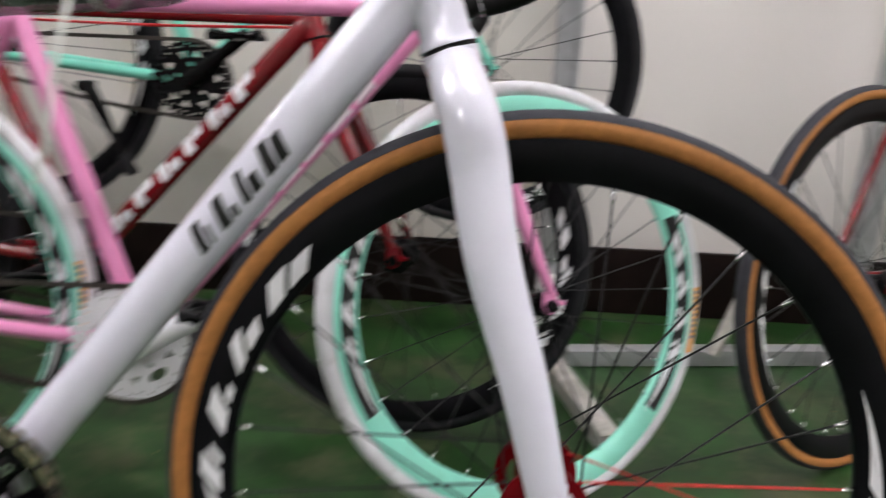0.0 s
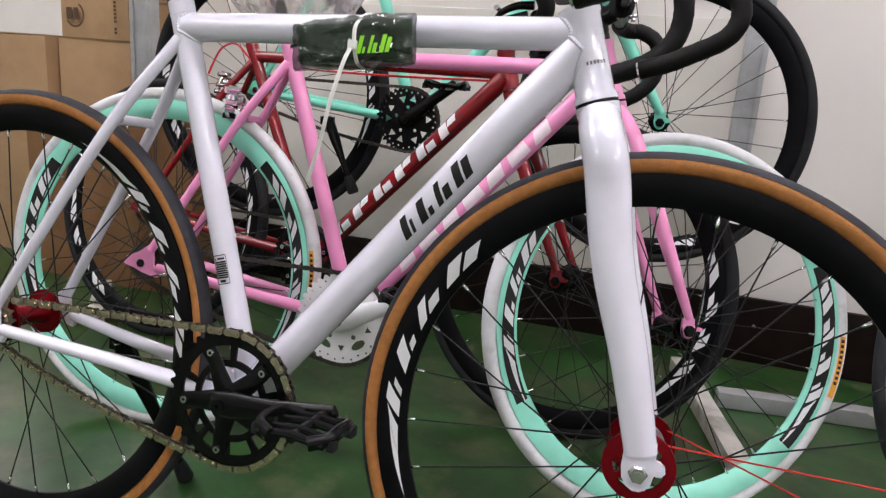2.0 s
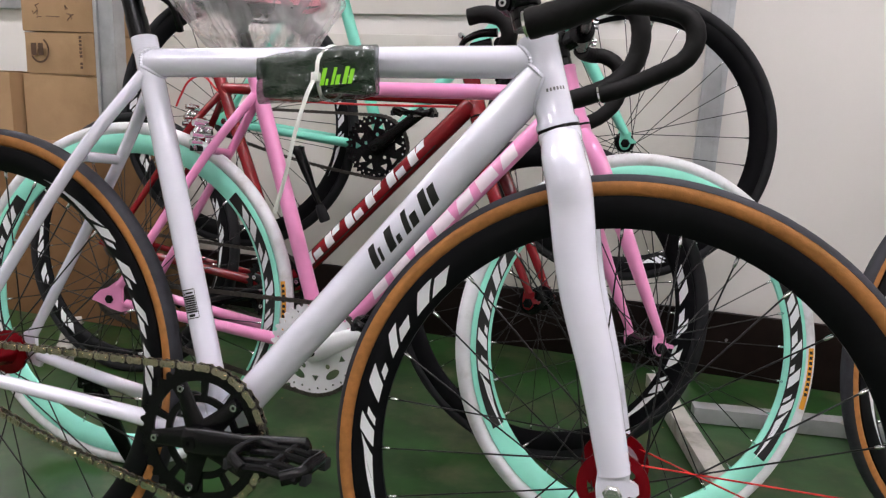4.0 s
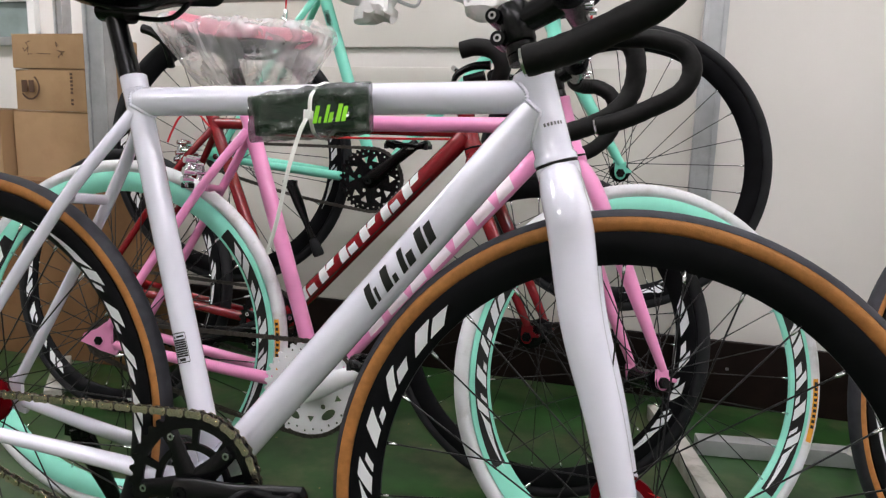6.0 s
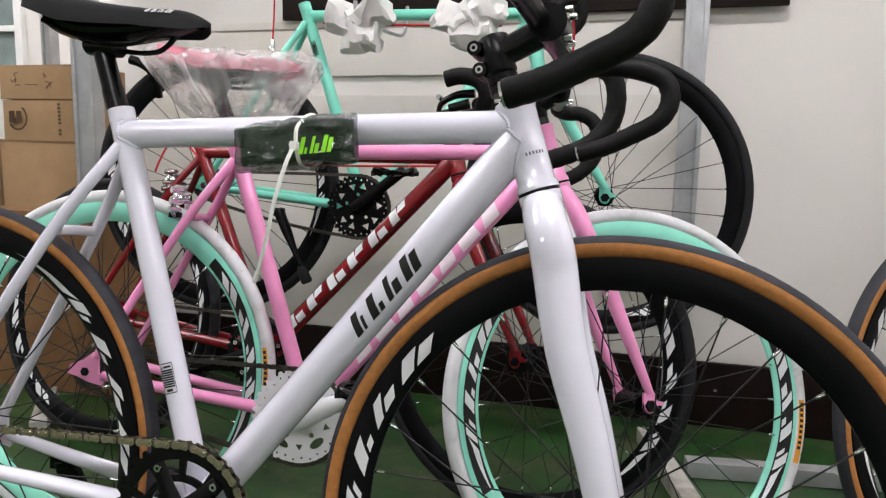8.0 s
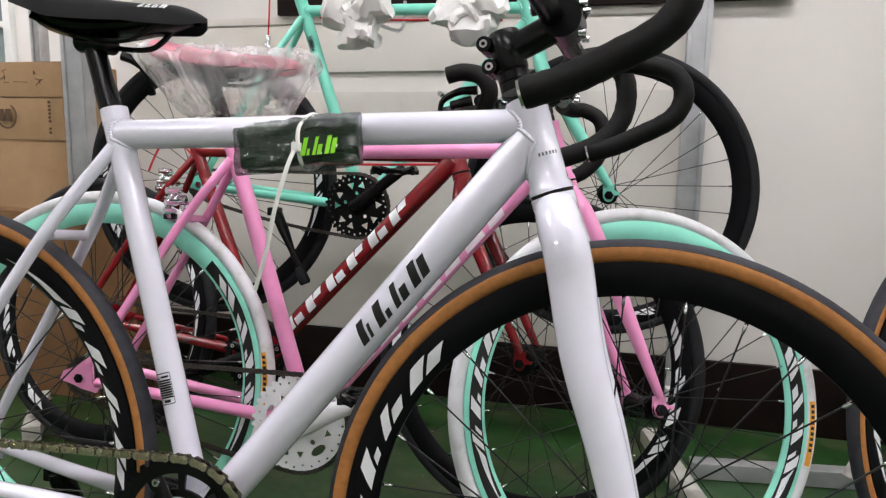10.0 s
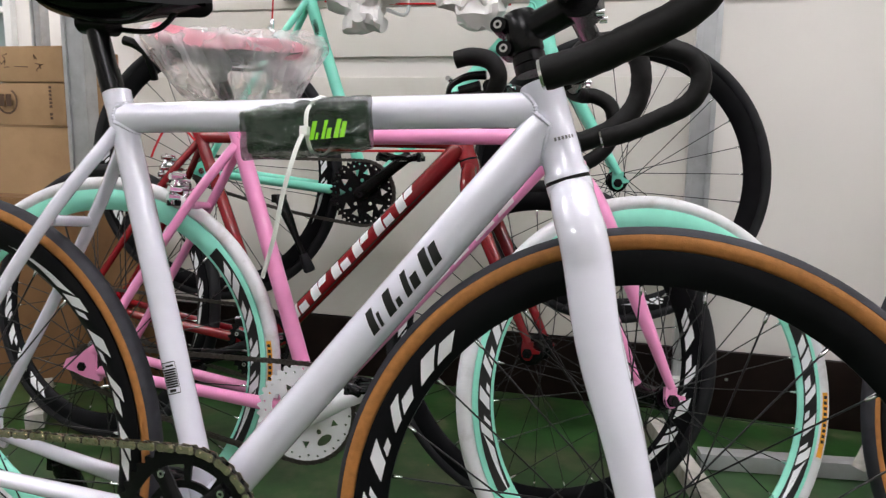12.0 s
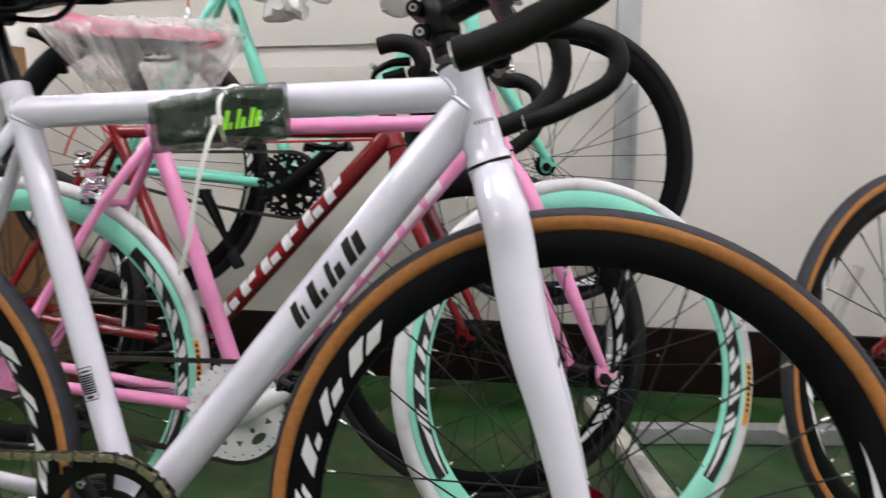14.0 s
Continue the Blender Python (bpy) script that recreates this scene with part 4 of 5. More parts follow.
def wavy_sack(lo, hi, amp, seed, nx=22, nz=14, thick=0.5, ridge=0.0, stretch=(30, 30, 30)):
    """A soft flat sack: rounded box with uneven, dented faces."""
    bm = bmesh.new()
    rings = []
    for i in range(nx + 1):
        u = i / nx
        e = min(1, math.sin(math.pi * min(max(u, 0.02), 0.98)) * 3.5) ** 0.5
        ring = []
        for j in range(nz * 2):
            a = 2 * math.pi * j / (nz * 2)
            cy, cz = math.cos(a), math.sin(a)
            cy, cz = math.copysign(abs(cy) ** thick, cy), math.copysign(abs(cz) ** thick, cz)
            x = lo[0] + (hi[0] - lo[0]) * u
            y = (lo[1] + hi[1]) / 2 + (hi[1] - lo[1]) / 2 * cy * e
            z = (lo[2] + hi[2]) / 2 + (hi[2] - lo[2]) / 2 * cz * (0.90 + 0.10 * e)
            p = Vector((x, y, z))
            n = noise.noise_vector(p * 22 + Vector((seed, 0, 0))) * amp + noise.noise_vector(p * 60 + Vector((0, seed, 0))) * amp * 0.35
            if ridge:
                q = Vector((p.x * stretch[0] + seed, p.y * stretch[1], p.z * stretch[2]))
                fold = 0.6 - abs(noise.noise(q)) * 2.2 + 0.4 * (0.5 - abs(noise.noise(q * 2.3)) * 2)
                n += Vector((0, cy, cz * 0.7)) * ridge * fold
            ring.append(bm.verts.new(p + n))
        rings.append(ring)
    for p, q in zip(rings, rings[1:]):
        for j in range(nz * 2):
            bm.faces.new((p[j], p[(j + 1) % (nz * 2)], q[(j + 1) % (nz * 2)], q[j]))
    bm.faces.new(rings[0])
    bm.faces.new(rings[-1])
    return bm


PT = Matrix.Rotation(radians(-6), 4, "Y")
bm = wavy_sack((-0.072, -0.012, -0.025), (0.073, 0.012, 0.026), 0.004, 3)
bmesh.ops.transform(bm, matrix=Matrix.Translation((0.526, -0.033, 0.763)) @ PT, verts=bm.verts)
cloth = part("pouch_body", bm, M_GREENPOUCH, pouch, "dark green cloth")
bm = wavy_sack((-0.077, -0.014, -0.028), (0.077, 0.013, 0.029), 0.004, 8, 70, 30, thick=0.6, ridge=0.0045, stretch=(26, 40, 75))
bmesh.ops.transform(bm, matrix=Matrix.Translation((0.525, -0.033, 0.762)) @ PT, verts=bm.verts)
part("plastic_bag", bm, M_POUCHFILM, pouch, "clear crinkled plastic")
for g in MARKS[1:]:
    bm = bmesh.new()
    for q4 in g:
        patch(bm, q4, lambda u, v: Matrix.Translation((0.526, -0.033, 0.763)) @ PT @ Vector((0.010 + 0.060 * (u - 0.2), -0.0215, -0.017 + 0.020 * v)), 1, 1)
    part("printed_mark", bm, M_GREENPRINT, pouch, "lime green printed block")
tie = thing("cable_tie", "white nylon cable tie round the top tube with a long tail", "cable tie", stand(0, 0, 0, 0, 8))
bm = bmesh.new()
loop = [(0.5365, -0.054, 0.757), (0.5355, -0.051, 0.780), (0.5345, -0.022, 0.7995), (0.5345, 0.0, 0.8005), (0.5345, 0.021, 0.785), (0.5355, 0.018, 0.752), (0.5365, -0.010, 0.737), (0.5375, -0.041, 0.738), (0.5365, -0.054, 0.757)]
sweep(bm, smooth_path(loop, 5), 0.0026, 8, flat=0.45, up=(1, 0, 0))
part("strap", bm, M_TIE, tie)
bm = bmesh.new()
sweep(bm, smooth_path([(0.5365, -0.058, 0.757), (0.5315, -0.066, 0.735), (0.5205, -0.068, 0.690), (0.5085, -0.062, 0.640), (0.4905, -0.050, 0.596)], 6), 0.0028, 8, flat=0.4, up=(1, 0, 0))
part("tail", bm, M_TIE, tie)
bm = bmesh.new()
box(bm, (0.5320, -0.061, 0.752), (0.5410, -0.053, 0.762), 0.001)
part("lock", bm, M_TIE, tie)

# pink bicycle
K = joints(bb=(0.402, 0.280), st=(0.238, 0.770), tl=(0.244, 0.752), tr=(0.818, 0.763), ht=(0.805, 0.808), hb=(0.836, 0.711), dn=(0.816, 0.756), fa=(0.982, 0.337), taper=0.66, end_scale=0.62)
pink = thing("bicycle", "pink bicycle with mint rims and white tyres, saddle wrapped in plastic", "bicycle", stand(-0.0329, 0.3409, 0, 6.92, 8.58), "bicycles")
SP = steering(K, 21.47)
pf = build_frame(pink, K, M_PINK, "glossy pink frame")
build_fork(pink, K, M_PINK, SP, label="glossy pink fork")
pink_fw = build_wheel(pink, "front_wheel", SP @ axle(K), M_MINTRIM, M_WHITERUB, M_BLACK, None, marks=((205, 152), (-35, 22)), panel=M_BLACKPRINT, label="mint green deep-section wheel", tyre_label="white tyre", spin=2, flange=0.017, axle_mat=M_BLACK)
pink_rw = build_wheel(pink, "rear_wheel", axle(K, "ra"), M_MINTRIM, M_WHITERUB, M_HUBRED, None, marks=((-22, 40), (200, 148)), panel=M_BLACKPRINT, label="mint green deep-section wheel", tyre_label="white tyre", spin=7, flange=0.026, axle_mat=M_BLACK)
for w_ob, a0 in ((pink_fw, 2), (pink_rw, 10)):
    for k, mm, lab in ((0, M_ORANGE, "orange tyre label"), (1, M_BLACKPRINT, "dark bars on the tyre label")):
        bm = bmesh.new()

        def on_tyre(u, v, lift=0.0003 + 0.0002 * k, a0=a0):
            an, c = radians(a0 - 20 * u), radians(-118 + 42 * v)
            r = 0.3245 + (0.0128 + lift) * math.cos(c)
            return Vector((r * math.cos(an), (0.0130 + lift) * math.sin(c), r * math.sin(an)))
        if k == 0:
            patch(bm, [(0, 0), (1, 0), (1, 1), (0, 1)], on_tyre, 14, 5)
        else:
            for j in range(9):
                u0 = 0.05 + 0.085 * j
                patch(bm, [(u0, 0.2), (u0 + 0.05, 0.2), (u0 + 0.05, 0.8), (u0, 0.8)], on_tyre, 2, 3)
                part("label_bar", bm, mm, w_ob)
                bm = bmesh.new()
        if k == 0:
            part("tyre_label", bm, mm, w_ob, lab)
        else:
            bm.free()
chainset(pink, K["bb"], 0.0840, M_WHITEPRINT, 25, 0.16, label="white drilled chainring", pedal="near", drilled="ovals", thick=1.15)
build_chain(pink, chain_loop(K["bb"], 0.0840, (0.0, 0.337), 0.034), -0.045, M_DARKSTEEL, "dark roller chain", single=False)
sprocket(pink, (0.0, 0.337), 0.034, -0.045, M_DARKSTEEL)
tube_marks(pf, (0.402, 0, 0.280), (0.816, 0, 0.756), 0.0155, 0.21, 0.82, PALE, M_LILAC, -0.7, 0.9, label="pale pink printed blocks")
SQ = steering(K, 0)
build_stem(pink, SQ, (0.791, 0, 0.842), (0.830, 0, 0.866))
drop_bar(pink, SQ, (0.832, 0, 0.868), half=0.185, reach=0.082, drop=0.146, tail=0.02, tape=0.0140)
saddle(pink, (0.197, 0, 0.875), (0.244, 0, 0.760), (0.236, 0, 0.928), 0.268, M_PINKSADDLE, M_GRIME, M_BLACK, "pink padded saddle", tilt=1.5)
brake_caliper(pink, (0.134, 0, 0.662), 0.7)
bm = wavy_sack((-0.162, -0.085, -0.100), (0.176, 0.080, 0.022), 0.008, 15, 90, 40, 0.75, ridge=0.006, stretch=(48, 14, 9))
for v in bm.verts:
    drop_k = max(0, -v.co.z / 0.105)
    v.co.x = v.co.x * (1 - 0.42 * drop_k) + 0.02 * drop_k
    v.co.y *= 1 - 0.45 * drop_k - 0.45 * max(0, v.co.x / 0.19)
bmesh.ops.transform(bm, matrix=Matrix.Translation((0.224, 0, 0.914)) @ Matrix.Rotation(radians(2), 4, "Y"), verts=bm.verts)
bag = part("plastic_bag", bm, M_FILM, pink, "clear crinkled plastic bag over the saddle")

# red bicycle
E = joints(ra=(-0.175, 0.337), bb=(0.303, 0.287), st=(0.066, 0.770), tl=(0.078, 0.746), tr=(0.728, 0.746), ht=(0.712, 0.792), hb=(0.738, 0.712), dn=(0.720, 0.738), fa=(0.906, 0.337), rd=0.0200, taper=0.62, end_scale=0.7)
red = thing("bicycle", "dark red bicycle with black deep rims and white lettering panel", "bicycle", stand(-0.1951, 0.7080, 0, -3.00, 9.22), "bicycles")
SR = steering(E, -6.36)
rf = build_frame(red, E, M_RED, "dark red glossy frame")
build_fork(red, E, M_RED, SR, label="dark red fork")
build_wheel(red, "front_wheel", SR @ axle(E), M_BLACKRIM, M_RUBBER, M_BLACK, None, marks=((-45, 22), (135, 202)), label="black deep-section wheel", spin=3, flange=0.026, axle_mat=M_BLACK)
build_wheel(red, "rear_wheel", axle(E, "ra"), M_BLACKRIM, M_RUBBER, M_HUBRED, None, marks=((-10, 60), (170, 240)), label="black deep-section wheel", spin=8, flange=0.026)
chainset(red, E["bb"], 0.080, M_BLACK, 200, 0.16, label="black chainring", pedal=True, arms=(0,))
build_chain(red, chain_loop(E["bb"], 0.080, E["ra"], 0.036), -0.045, M_DARKSTEEL, "dark roller chain", single=False)
tube_marks(rf, (0.303, 0, 0.287), (0.720, 0, 0.738), 0.0200, 0.13, 0.80, BLOCKS, M_WHITEPRINT, -0.62, 0.85, label="white printed panel blocks")
for v0, v1 in ((-0.86, -0.72), (0.95, 1.09)):
    tube_marks(rf, (0.303, 0, 0.287), (0.720, 0, 0.738), 0.0200, 0.12, 0.81, [[[(0, 0), (1, 0), (1, 1), (0, 1)]]], M_BLACKPRINT, v0, v1, label="black border line")
brake_caliper(red, (0.000, 0, 0.676), 0.8)
build_stem(red, SR, (0.702, 0, 0.826), (0.800, 0, 0.845))
bm = bmesh.new()
sweep(bm, [(0.805, -0.13, 0.835), (0.805, 0.13, 0.835)], 0.0125, 14)
rb = part("handlebar", bm, M_BLACK, red, "black handlebar")
for s in (-1, 1):
    bm = bmesh.new()
    sweep(bm, smooth_path([(0.806, s * 0.10, 0.812), (0.815, s * 0.125, 0.824), (0.825, s * 0.14, 0.852), (0.808, s * 0.145, 0.878), (0.772, s * 0.145, 0.886), (0.742, s * 0.145, 0.880)], 6), 0.0165, 16)
    part("bar_tape", bm, M_TAPE, rb, "black foam bar tape")
    bm = bmesh.new()
    sweep(bm, smooth_path([(0.800, s * 0.135, 0.854), (0.765, s * 0.140, 0.850), (0.735, s * 0.140, 0.834), (0.728, s * 0.138, 0.812)], 5), [0.012, 0.006], 10, flat=0.7)
    sweep(bm, [(0.79, s * 0.135, 0.834), (0.75, s * 0.138, 0.824)], [0.010, 0.008], 10)
    lv = part("brake_lever", bm, M_BLACK, red, "black brake lever")
    bm = bmesh.new()
    sweep(bm, [(0.730, s * 0.150, 0.845), (0.730, s * 0.122, 0.845)], 0.005, 10)
    part("lever_pivot", bm, M_CHROME, lv)
cable(red, [(0.690, -0.020, 0.726), (0.55, -0.022, 0.722), (0.40, -0.022, 0.720), (0.18, -0.020, 0.722)], 0.0026, M_REDCABLE, label="red cable along the top tube")
cable(red, [(-0.049, -0.01, 0.694), (-0.036, -0.012, 0.722), (-0.012, -0.014, 0.758), (0.03, -0.015, 0.770), (0.075, -0.015, 0.736)], 0.0026, M_REDCABLE, label="red cable loop at the brake")

# mint bicycle hung on the wall
N = joints(bb=(0.402, 0.294), st=(0.248, 0.785), tl=(0.255, 0.760), tr=(0.790, 0.760), ht=(0.785, 0.792), hb=(0.815, 0.690), dn=(0.800, 0.732), fa=(0.995, 0.337), taper=0.55, end_scale=0.75)
mint = thing("bicycle", "mint green bicycle hung on the wall rail", "bicycle", stand(-0.1481, 0.9326, 0.3157, 5.49, 0.36), "bicycles")
SM = steering(N, 0)
mf = build_frame(mint, N, M_MINT, "mint green frame")
build_fork(mint, N, M_MINT, SM, label="mint green fork")
build_wheel(mint, "front_wheel", SM @ axle(N), M_BLACKRIM, M_RUBBER, M_BLACK, None, marks=((-80, -40), (100, 140)), label="black deep-section wheel", spin=5, flange=0.022, axle_mat=M_BLACK)
build_wheel(mint, "rear_wheel", axle(N, "ra"), M_BLACKRIM, M_RUBBER, M_BLACK, None, marks=((-20, 30), (160, 210)), label="black deep-section wheel", spin=1, flange=0.022)
chainset(mint, N["bb"], 0.0780, M_BLACK, 38, 0.142, label="black drilled chainring", pedal=True, arms=(0,), drilled="triangles")
build_chain(mint, chain_loop(N["bb"], 0.078, (0.0, 0.337), 0.036), -0.045, M_DARKSTEEL, "dark roller chain", single=False)
sprocket(mint, (0.0, 0.337), 0.036, -0.045, M_DARKSTEEL)
kickstand(mint, (0.205, -0.070, 0.275), (0.285, -0.090, 0.105), "black kickstand hanging from the chain stay")
build_stem(mint, SM, (0.774, 0, 0.828), (0.835, 0, 0.845))
drop_bar(mint, SM, (0.842, 0, 0.846), half=0.19, reach=0.085, drop=0.125, tail=0.03, tape=0.0150)
tube_marks(mf, (0.402, 0, 0.294), (0.248, 0, 0.785), 0.0145, 0.755, 0.825, [[q] for q in STICKER], M_BLACKPRINT, -0.6, 0.3, label="small black sticker")
cable(mint, [(0.30, -0.012, 0.742), (0.42, -0.014, 0.735), (0.60, -0.014, 0.733), (0.74, -0.014, 0.730)], 0.0024, M_REDCABLE, label="red cable under the top tube")
cable(mint, [(0.860, -0.10, 0.800), (0.905, -0.12, 0.72), (0.900, -0.09, 0.61), (0.862, -0.04, 0.555), (0.845, 0, 0.56)], 0.0026, M_REDCABLE, label="red brake cable")
cable(mint, [(0.165, -0.006, 0.70), (0.17, -0.006, 0.78), (0.172, -0.006, 0.86)], 0.0022, M_REDCABLE, label="red brake cable")

bm = bmesh.new()
sweep(bm, [(0.165, -0.006, 0.704), (0.165, -0.006, 0.700), (0.164, -0.006, 0.682), (0.164, -0.006, 0.680)], [0.003, 0.0055, 0.0055, 0.003], 10)
sweep(bm, smooth_path([(0.158, -0.010, 0.684), (0.166, -0.012, 0.676), (0.176, -0.012, 0.664), (0.178, -0.010, 0.650)], 4), 0.005, 10)
part("cable_adjuster", bm, M_CHROME, mint, "bright barrel adjuster and hanger")

bm = bmesh.new()
sweep(bm, smooth_path([(-0.212, -0.030, 0.652), (-0.185, -0.030, 0.643), (-0.158, -0.026, 0.622), (-0.150, -0.018, 0.590), (-0.152, -0.004, 0.560)], 5), [0.012, 0.016, 0.017, 0.014, 0.010], 12)
part("mudguard_stub", bm, M_BLACK, mint, "short black plastic stub over the tyre")

# bicycle beyond the white one's front wheel
red2 = thing("bicycle", "red bicycle with tan-wall tyres standing by the wall", "bicycle", stand(1.552, 0.660, 0, 34.2, 8.5), "bicycles")
G = joints(bb=(0.400, 0.297), st=(0.226, 0.806), tl=(0.238, 0.777), tr=(0.770, 0.785), ht=(0.764, 0.822), hb=(0.801, 0.722), dn=(0.779, 0.762), fa=(0.930, 0.337))
build_wheel(red2, "rear_wheel", axle(G, "ra"), M_BLACKRIM, M_TAN, M_BLACK, M_TREAD, marks=((200, 138), (20, -42)), label="black deep-section wheel", tyre_label="tan-wall tyre", spin=6, flange=0.026)
build_wheel(red2, "front_wheel", axle(G), M_BLACKRIM, M_TAN, M_BLACK, M_RUBBER, marks=((200, 138), (20, -42)), label="black deep-section wheel", tyre_label="tan-wall tyre", spin=6, flange=0.026)
build_frame(red2, G, M_RED, "dark red frame")
build_fork(red2, G, M_RED, steering(G, 0), label="dark red fork")

# ---- rail, rack, cartons and wall boards ----
rail = slab("wall_rail", (-0.150, WALL_Y - 0.030, 1.133), (1.262, WALL_Y - 0.013, 1.235), M_BASE, "dark brown wooden rail fixed along the wall", "rail", 0.002)
for i, (z0, z1) in enumerate(((0.187, 0.912), (0.969, 1.104), (1.110, 1.132))):
    slab("wall_board", (-0.68, WALL_Y - 0.012, z0), (1.010, WALL_Y - 0.0005, z1), M_PANEL, "long cream painted wall board", "wall board", 0.003)
for hx in (0.250, 0.520):
    h = thing("rail_hook", "steel hook wrapped in white foam under the hung frame", "hook", pose(hx, WALL_Y - 0.03, 1.13), "rail hooks")
    bm = bmesh.new()
    y = 0.971 - (WALL_Y - 0.03) + (hx - 0.25) * 0.096
    sweep(bm, smooth_path([(0, 0, 0.03), (0, -0.01, 0.0), (0, -0.06, -0.060), (0, y - 0.01, -0.066), (0, y - 0.045, -0.058), (0, y - 0.052, -0.030)], 6), 0.005, 10)
    part("hook_arm", bm, M_GALV, h)
    for k in range(3):
        bm = wavy_sack((-0.045, y - 0.062 + 0.006 * k, -0.100), (0.045, y + 0.020, -0.020), 0.022, 21 + 5 * k + int(hx * 50), 12, 8, 0.9)
        bmesh.ops.transform(bm, matrix=Matrix.Rotation(radians(35 * k - 30), 4, (0, 1, 0)), verts=bm.verts)
        bmesh.ops.translate(bm, vec=(0.012 * k - 0.03 * (k == 2), 0, -0.012 * k - 0.03 * (k == 1)), verts=bm.verts)
        part("foam_wrap", bm, M_FOAM, h, "crumpled white foam wrap", smooth=25)

rack = thing("bike_rack", "galvanised steel rack posts with floor legs", "rack", pose(0, 0, 0))


def profile_post(name, x, y, z0, z1, w=0.050, d=0.040, parent=None, mat=None):
    """Slotted C-section upright: flat web with two returned lips."""
    bm = bmesh.new()
    box(bm, (x - w / 2, y, z0), (x + w / 2, y + d, z1), 0.002)
    for s in (-1, 1):
        box(bm, (x + s * w / 2 - (0.012 if s > 0 else 0), y - 0.008, z0), (x + s * w / 2 + (0.012 if s < 0 else 0), y - 0.0005, z1), 0.0015)
    return part(name, bm, mat or M_GALV, parent)


profile_post("post", 1.040, 1.25, 0.0, 2.2, 0.056, parent=rack)
profile_post("post", -0.700, 1.10, 0.0, 2.2, 0.072, parent=rack)
for x, y, x1, y1 in ((0.966, 1.19, 1.108, 0.63), (-0.735, 0.945, -0.535, 0.700)):
    bm = bmesh.new()
    d = Vector((x1 - x, y1 - y, 0))
    box(bm, (0.03, -0.021, 0.002), (d.length, 0.021, 0.040), 0.003, Matrix.Translation((x, y, 0)) @ Matrix.Rotation(math.atan2(d.y, d.x), 4, "Z"))
    part("floor_leg", bm, M_PALESTEEL, rack, "pale scuffed floor leg")
bm = bmesh.new()
box(bm, (1.012, 1.215, 0.0), (1.068, 1.247, 0.13), 0.003)
part("post_foot", bm, M_CEIL, rack, "white painted foot of the post")
bm = bmesh.new()
box(bm, (0.0, -0.020, 0.002), (1.5, 0.020, 0.040), 0.002, Matrix.Translation((1.066, 0.992, 0)) @ Matrix.Rotation(radians(8), 4, "Z"))
part("floor_rail", bm, M_GALV, rack, "galvanised floor rail")
bm = bmesh.new()
box(bm, (1.74, 1.165, 0.0), (1.80, 1.205, 2.2), 0.002)
part("post", bm, M_GALV, rack)
bm = bmesh.new()
sweep(bm, [(1.40, 1.0, 0.04), (1.56, 1.09, 0.42)], 0.014, 12)
part("brace", bm, M_PALESTEEL, rack, "pale slanted brace")

# shelf frame in the recess
shelf = thing("shelf_frame", "galvanised shelf frame behind the cartons", "shelf", pose(-1.43, 1.72, 0))
profile_post("post", 0.0, 0.0, 0.0, 1.9, 0.045, parent=shelf)
bm = bmesh.new()
box(bm, (-1.6, 0.0, 1.02), (-0.03, 0.035, 1.055), 0.002)
part("beam", bm, M_GALV, shelf)


def carton(lo, hi, label, yaw=0.0, board=None, tape=True):
    w, d, h = hi[0] - lo[0], hi[1] - lo[1], hi[2] - lo[2]
    e = thing("carton", label, "box", pose((lo[0] + hi[0]) / 2, (lo[1] + hi[1]) / 2, lo[2], 0, 0, yaw), "stacked cartons")
    bm = bmesh.new()
    box(bm, (-w / 2, -d / 2, 0.0), (w / 2, d / 2, h), 0.004)
    for v in bm.verts:
        v.co += noise.noise_vector(v.co * 5 + Vector(lo)) * 0.004
    part("body", bm, board or M_CARTON, e)
    bm = bmesh.new()
    for s in (-1, 1):
        box(bm, (-w / 2 + 0.002, (-d / 2 if s < 0 else 0.002), h + 0.001), (w / 2 - 0.002, (-0.002 if s < 0 else d / 2), h + 0.004))
    part("flap", bm, board or M_CARTON, e)
    if tape:
        bm = bmesh.new()
        box(bm, (-w / 2 + 0.03, -0.025, h + 0.0045), (w / 2 - 0.03, 0.025, h + 0.0055))
        part("tape", bm, M_PAPER, e, "pale packing tape")
    return e


c1 = carton((-1.105, 1.17, 0.0), (-0.790, 1.60, 0.750), "large plain brown cardboard carton standing on the floor")
c2 = carton((-1.70, 1.13, 0.0), (-1.122, 1.55, 0.755), "large plain brown cardboard carton beside another")
c3 = carton((-1.085, 1.168, 0.756), (-0.802, 1.45, 0.880), "brown cardboard parcel box with dark printed marks", yaw=-1)
c4 = carton((-1.090, 1.168, 0.888), (-0.810, 1.43, 0.990), "small brown cardboard box with pen strokes", yaw=1)
c5 = carton((-1.06, 0.985, 0.0), (-0.435, 1.085, 0.545), "flat dark brown cardboard bicycle carton, shade put into its colour, on edge against the rack post", board=M_SHADEDCARTON, tape=False)
# printed ring, blocks and bars on the parcel box
bm = bmesh.new()
yf = -0.1475 - 0.0045
lathe(bm, [(0.034, yf), (0.040, yf), (0.040, yf - 0.0006), (0.034, yf - 0.0006)], 28, centre=(-0.070, 0, 0.072), a0=radians(-150), a1=radians(60))
for x0, x1, z0, z1 in ((-0.104, -0.082, 0.056, 0.094), (-0.074, -0.054, 0.056, 0.094)):
    box(bm, (x0, yf - 0.0006, z0), (x1, yf, z1))
part("printed_mark", bm, M_CARTONINK, c3, "dark printed ring and blocks")
bm = bmesh.new()
for k in range(9):
    if k != 2:
        box(bm, (0.092, yf - 0.0006, 0.018 + 0.0115 * k), (0.102, yf, 0.026 + 0.0115 * k))
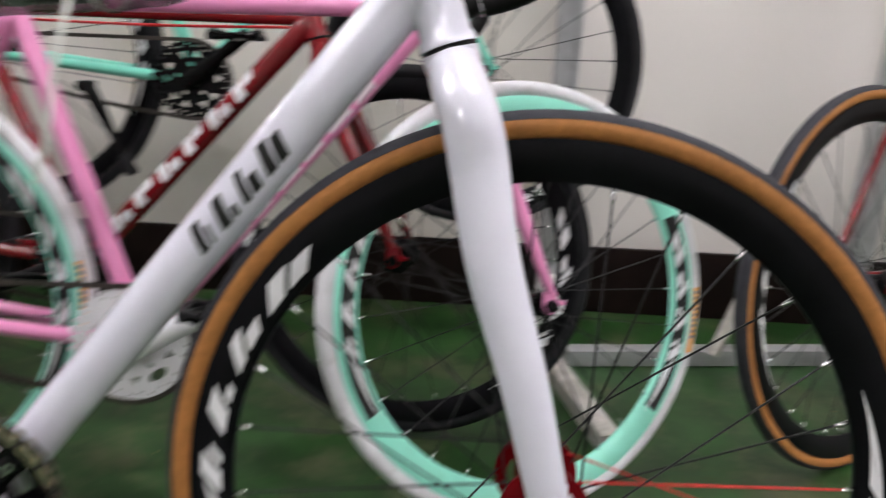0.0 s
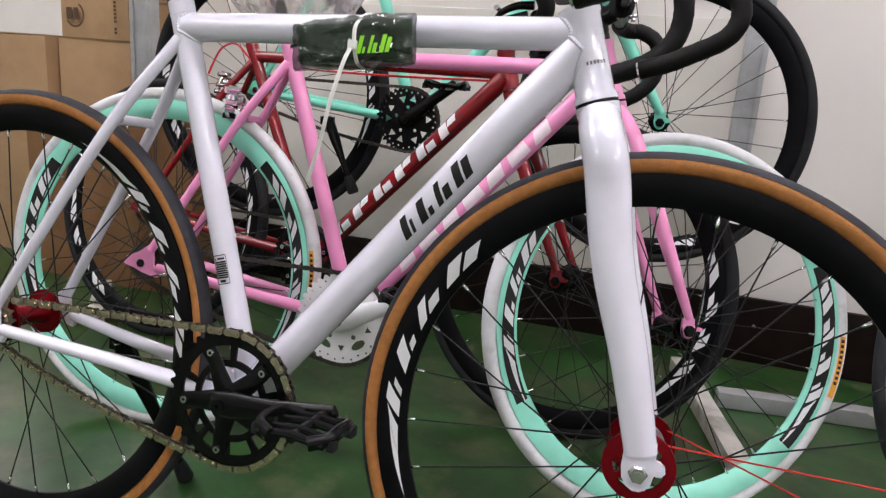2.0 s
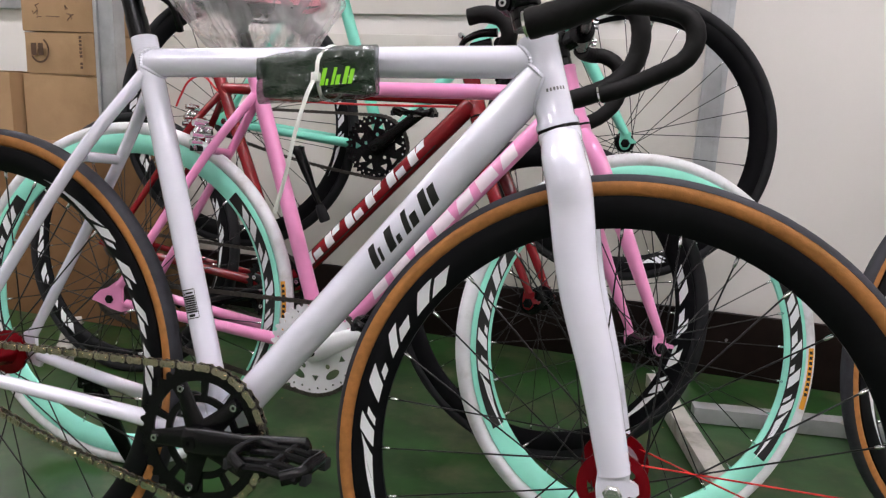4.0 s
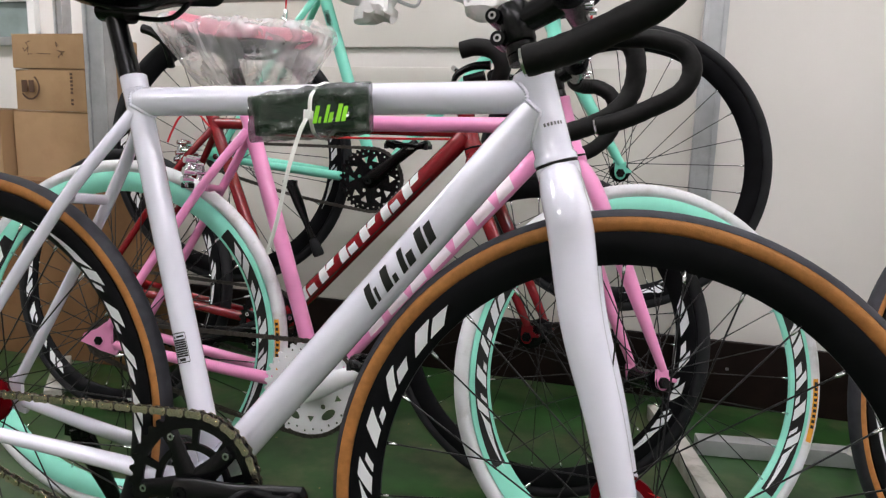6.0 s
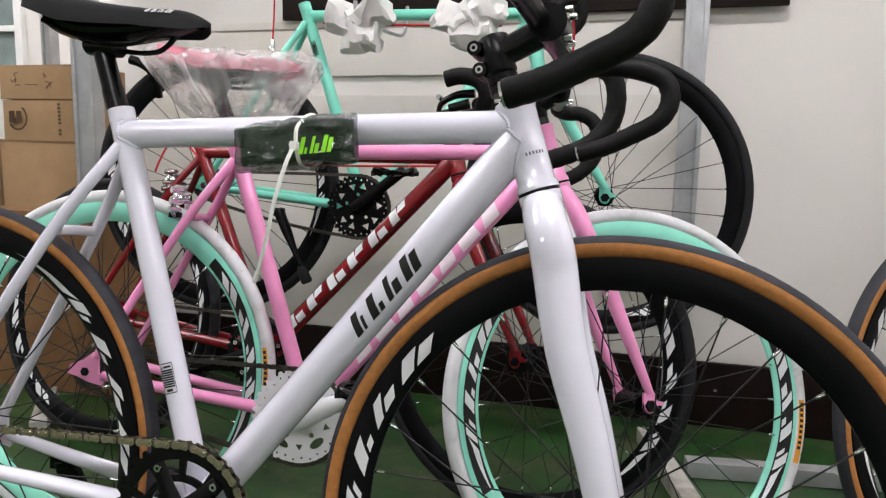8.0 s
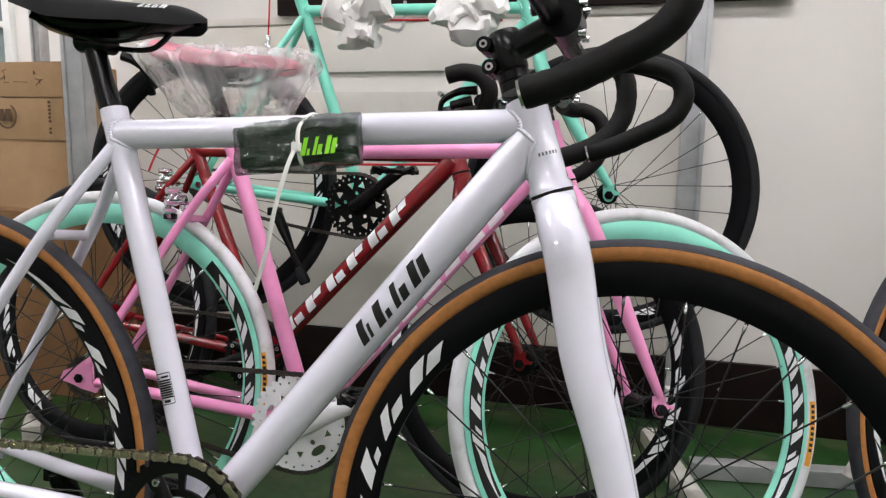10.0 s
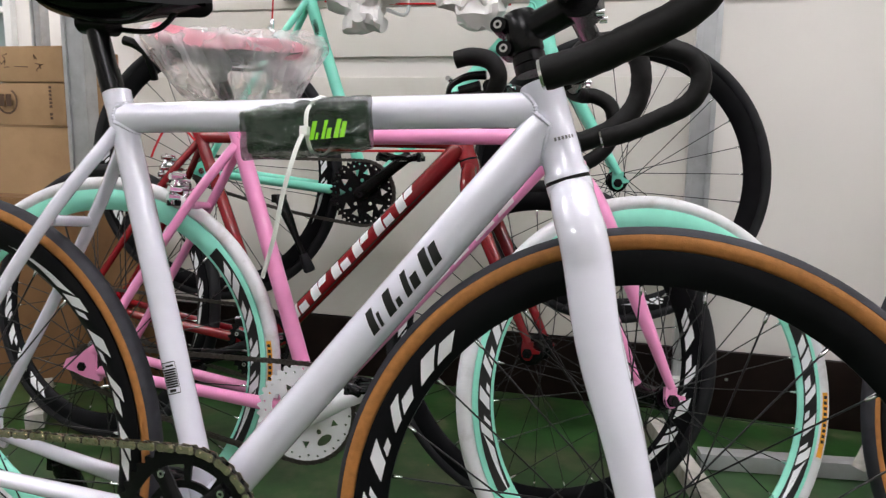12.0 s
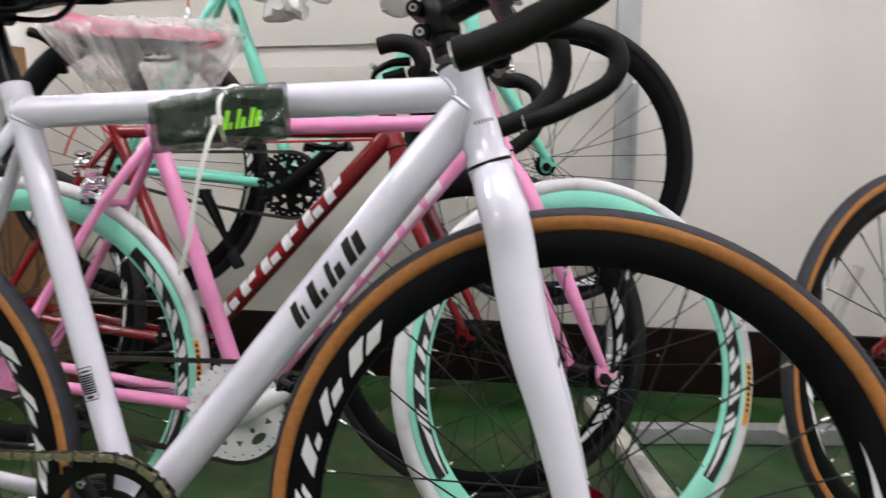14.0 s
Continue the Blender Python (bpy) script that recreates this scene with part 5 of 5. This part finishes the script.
part("printed_bars", bm, M_CARTONINK, c3, "row of small printed bars")
yf = -0.1375 - 0.0045
strokes = [[(-0.03, yf, 0.045), (0.02, yf, 0.043)]]
for cx in (-0.075, 0.055):
    for k in range(4):
        p0 = Vector((cx + random.uniform(-0.018, 0.018), yf, 0.045 + random.uniform(-0.02, 0.028)))
        p1 = p0 + Vector((random.uniform(-0.02, 0.02), 0, random.uniform(-0.02, 0.02)))
        strokes.append([p0, p1, p1 + Vector((random.uniform(-0.02, 0.02), 0, random.uniform(-0.014, 0.014)))])
for line in strokes:
    bm = bmesh.new()
    sweep(bm, line, 0.0012, 6)
    part("pen_stroke", bm, M_CARTONINK, c4, "dark pen stroke")

# window in the far wall
win = thing("window_1", "white-framed window with dim grey-green panes", "window", pose(-3.75, 3.4, 1.20), kind="structure")
bm = bmesh.new()
for lo, hi in (((-0.60, -0.05, 0), (0.52, -0.001, 0.06)), ((-0.60, -0.05, 1.0), (0.52, -0.001, 1.06)), ((-0.60, -0.05, 0.061), (-0.54, -0.001, 0.999)), ((0.46, -0.05, 0.061), (0.52, -0.001, 0.999)), ((-0.539, -0.045, 0.30), (0.459, -0.001, 0.34))):
    box(bm, lo, hi, 0.004)
part("window_frame", bm, M_CEIL, win)
for z0, z1 in ((0.062, 0.299), (0.341, 0.998)):
    bm = bmesh.new()
    box(bm, (-0.538, -0.012, z0), (0.458, -0.002, z1))
    part("pane", bm, M_WINDOW, win)

# specks swept along the floor
litter = thing("floor_litter", "brown flakes and paper specks on the green floor", "litter", None, kind="stuff")
bm = bmesh.new()
rl = random.Random(21)
for k in range(46):
    p = Vector((rl.uniform(-0.25, 1.9), rl.uniform(-0.12, 1.1), 0.001))
    n = rl.randint(4, 6)
    vs = [bm.verts.new(p + Vector((rl.uniform(0.6, 1) * math.cos(6.283 * i / n), rl.uniform(0.6, 1) * math.sin(6.283 * i / n), rl.uniform(0, 0.5))) * rl.uniform(0.002, 0.0045)) for i in range(n)]
    bm.faces.new(vs)
part("flakes", bm, M_CARTON, litter)
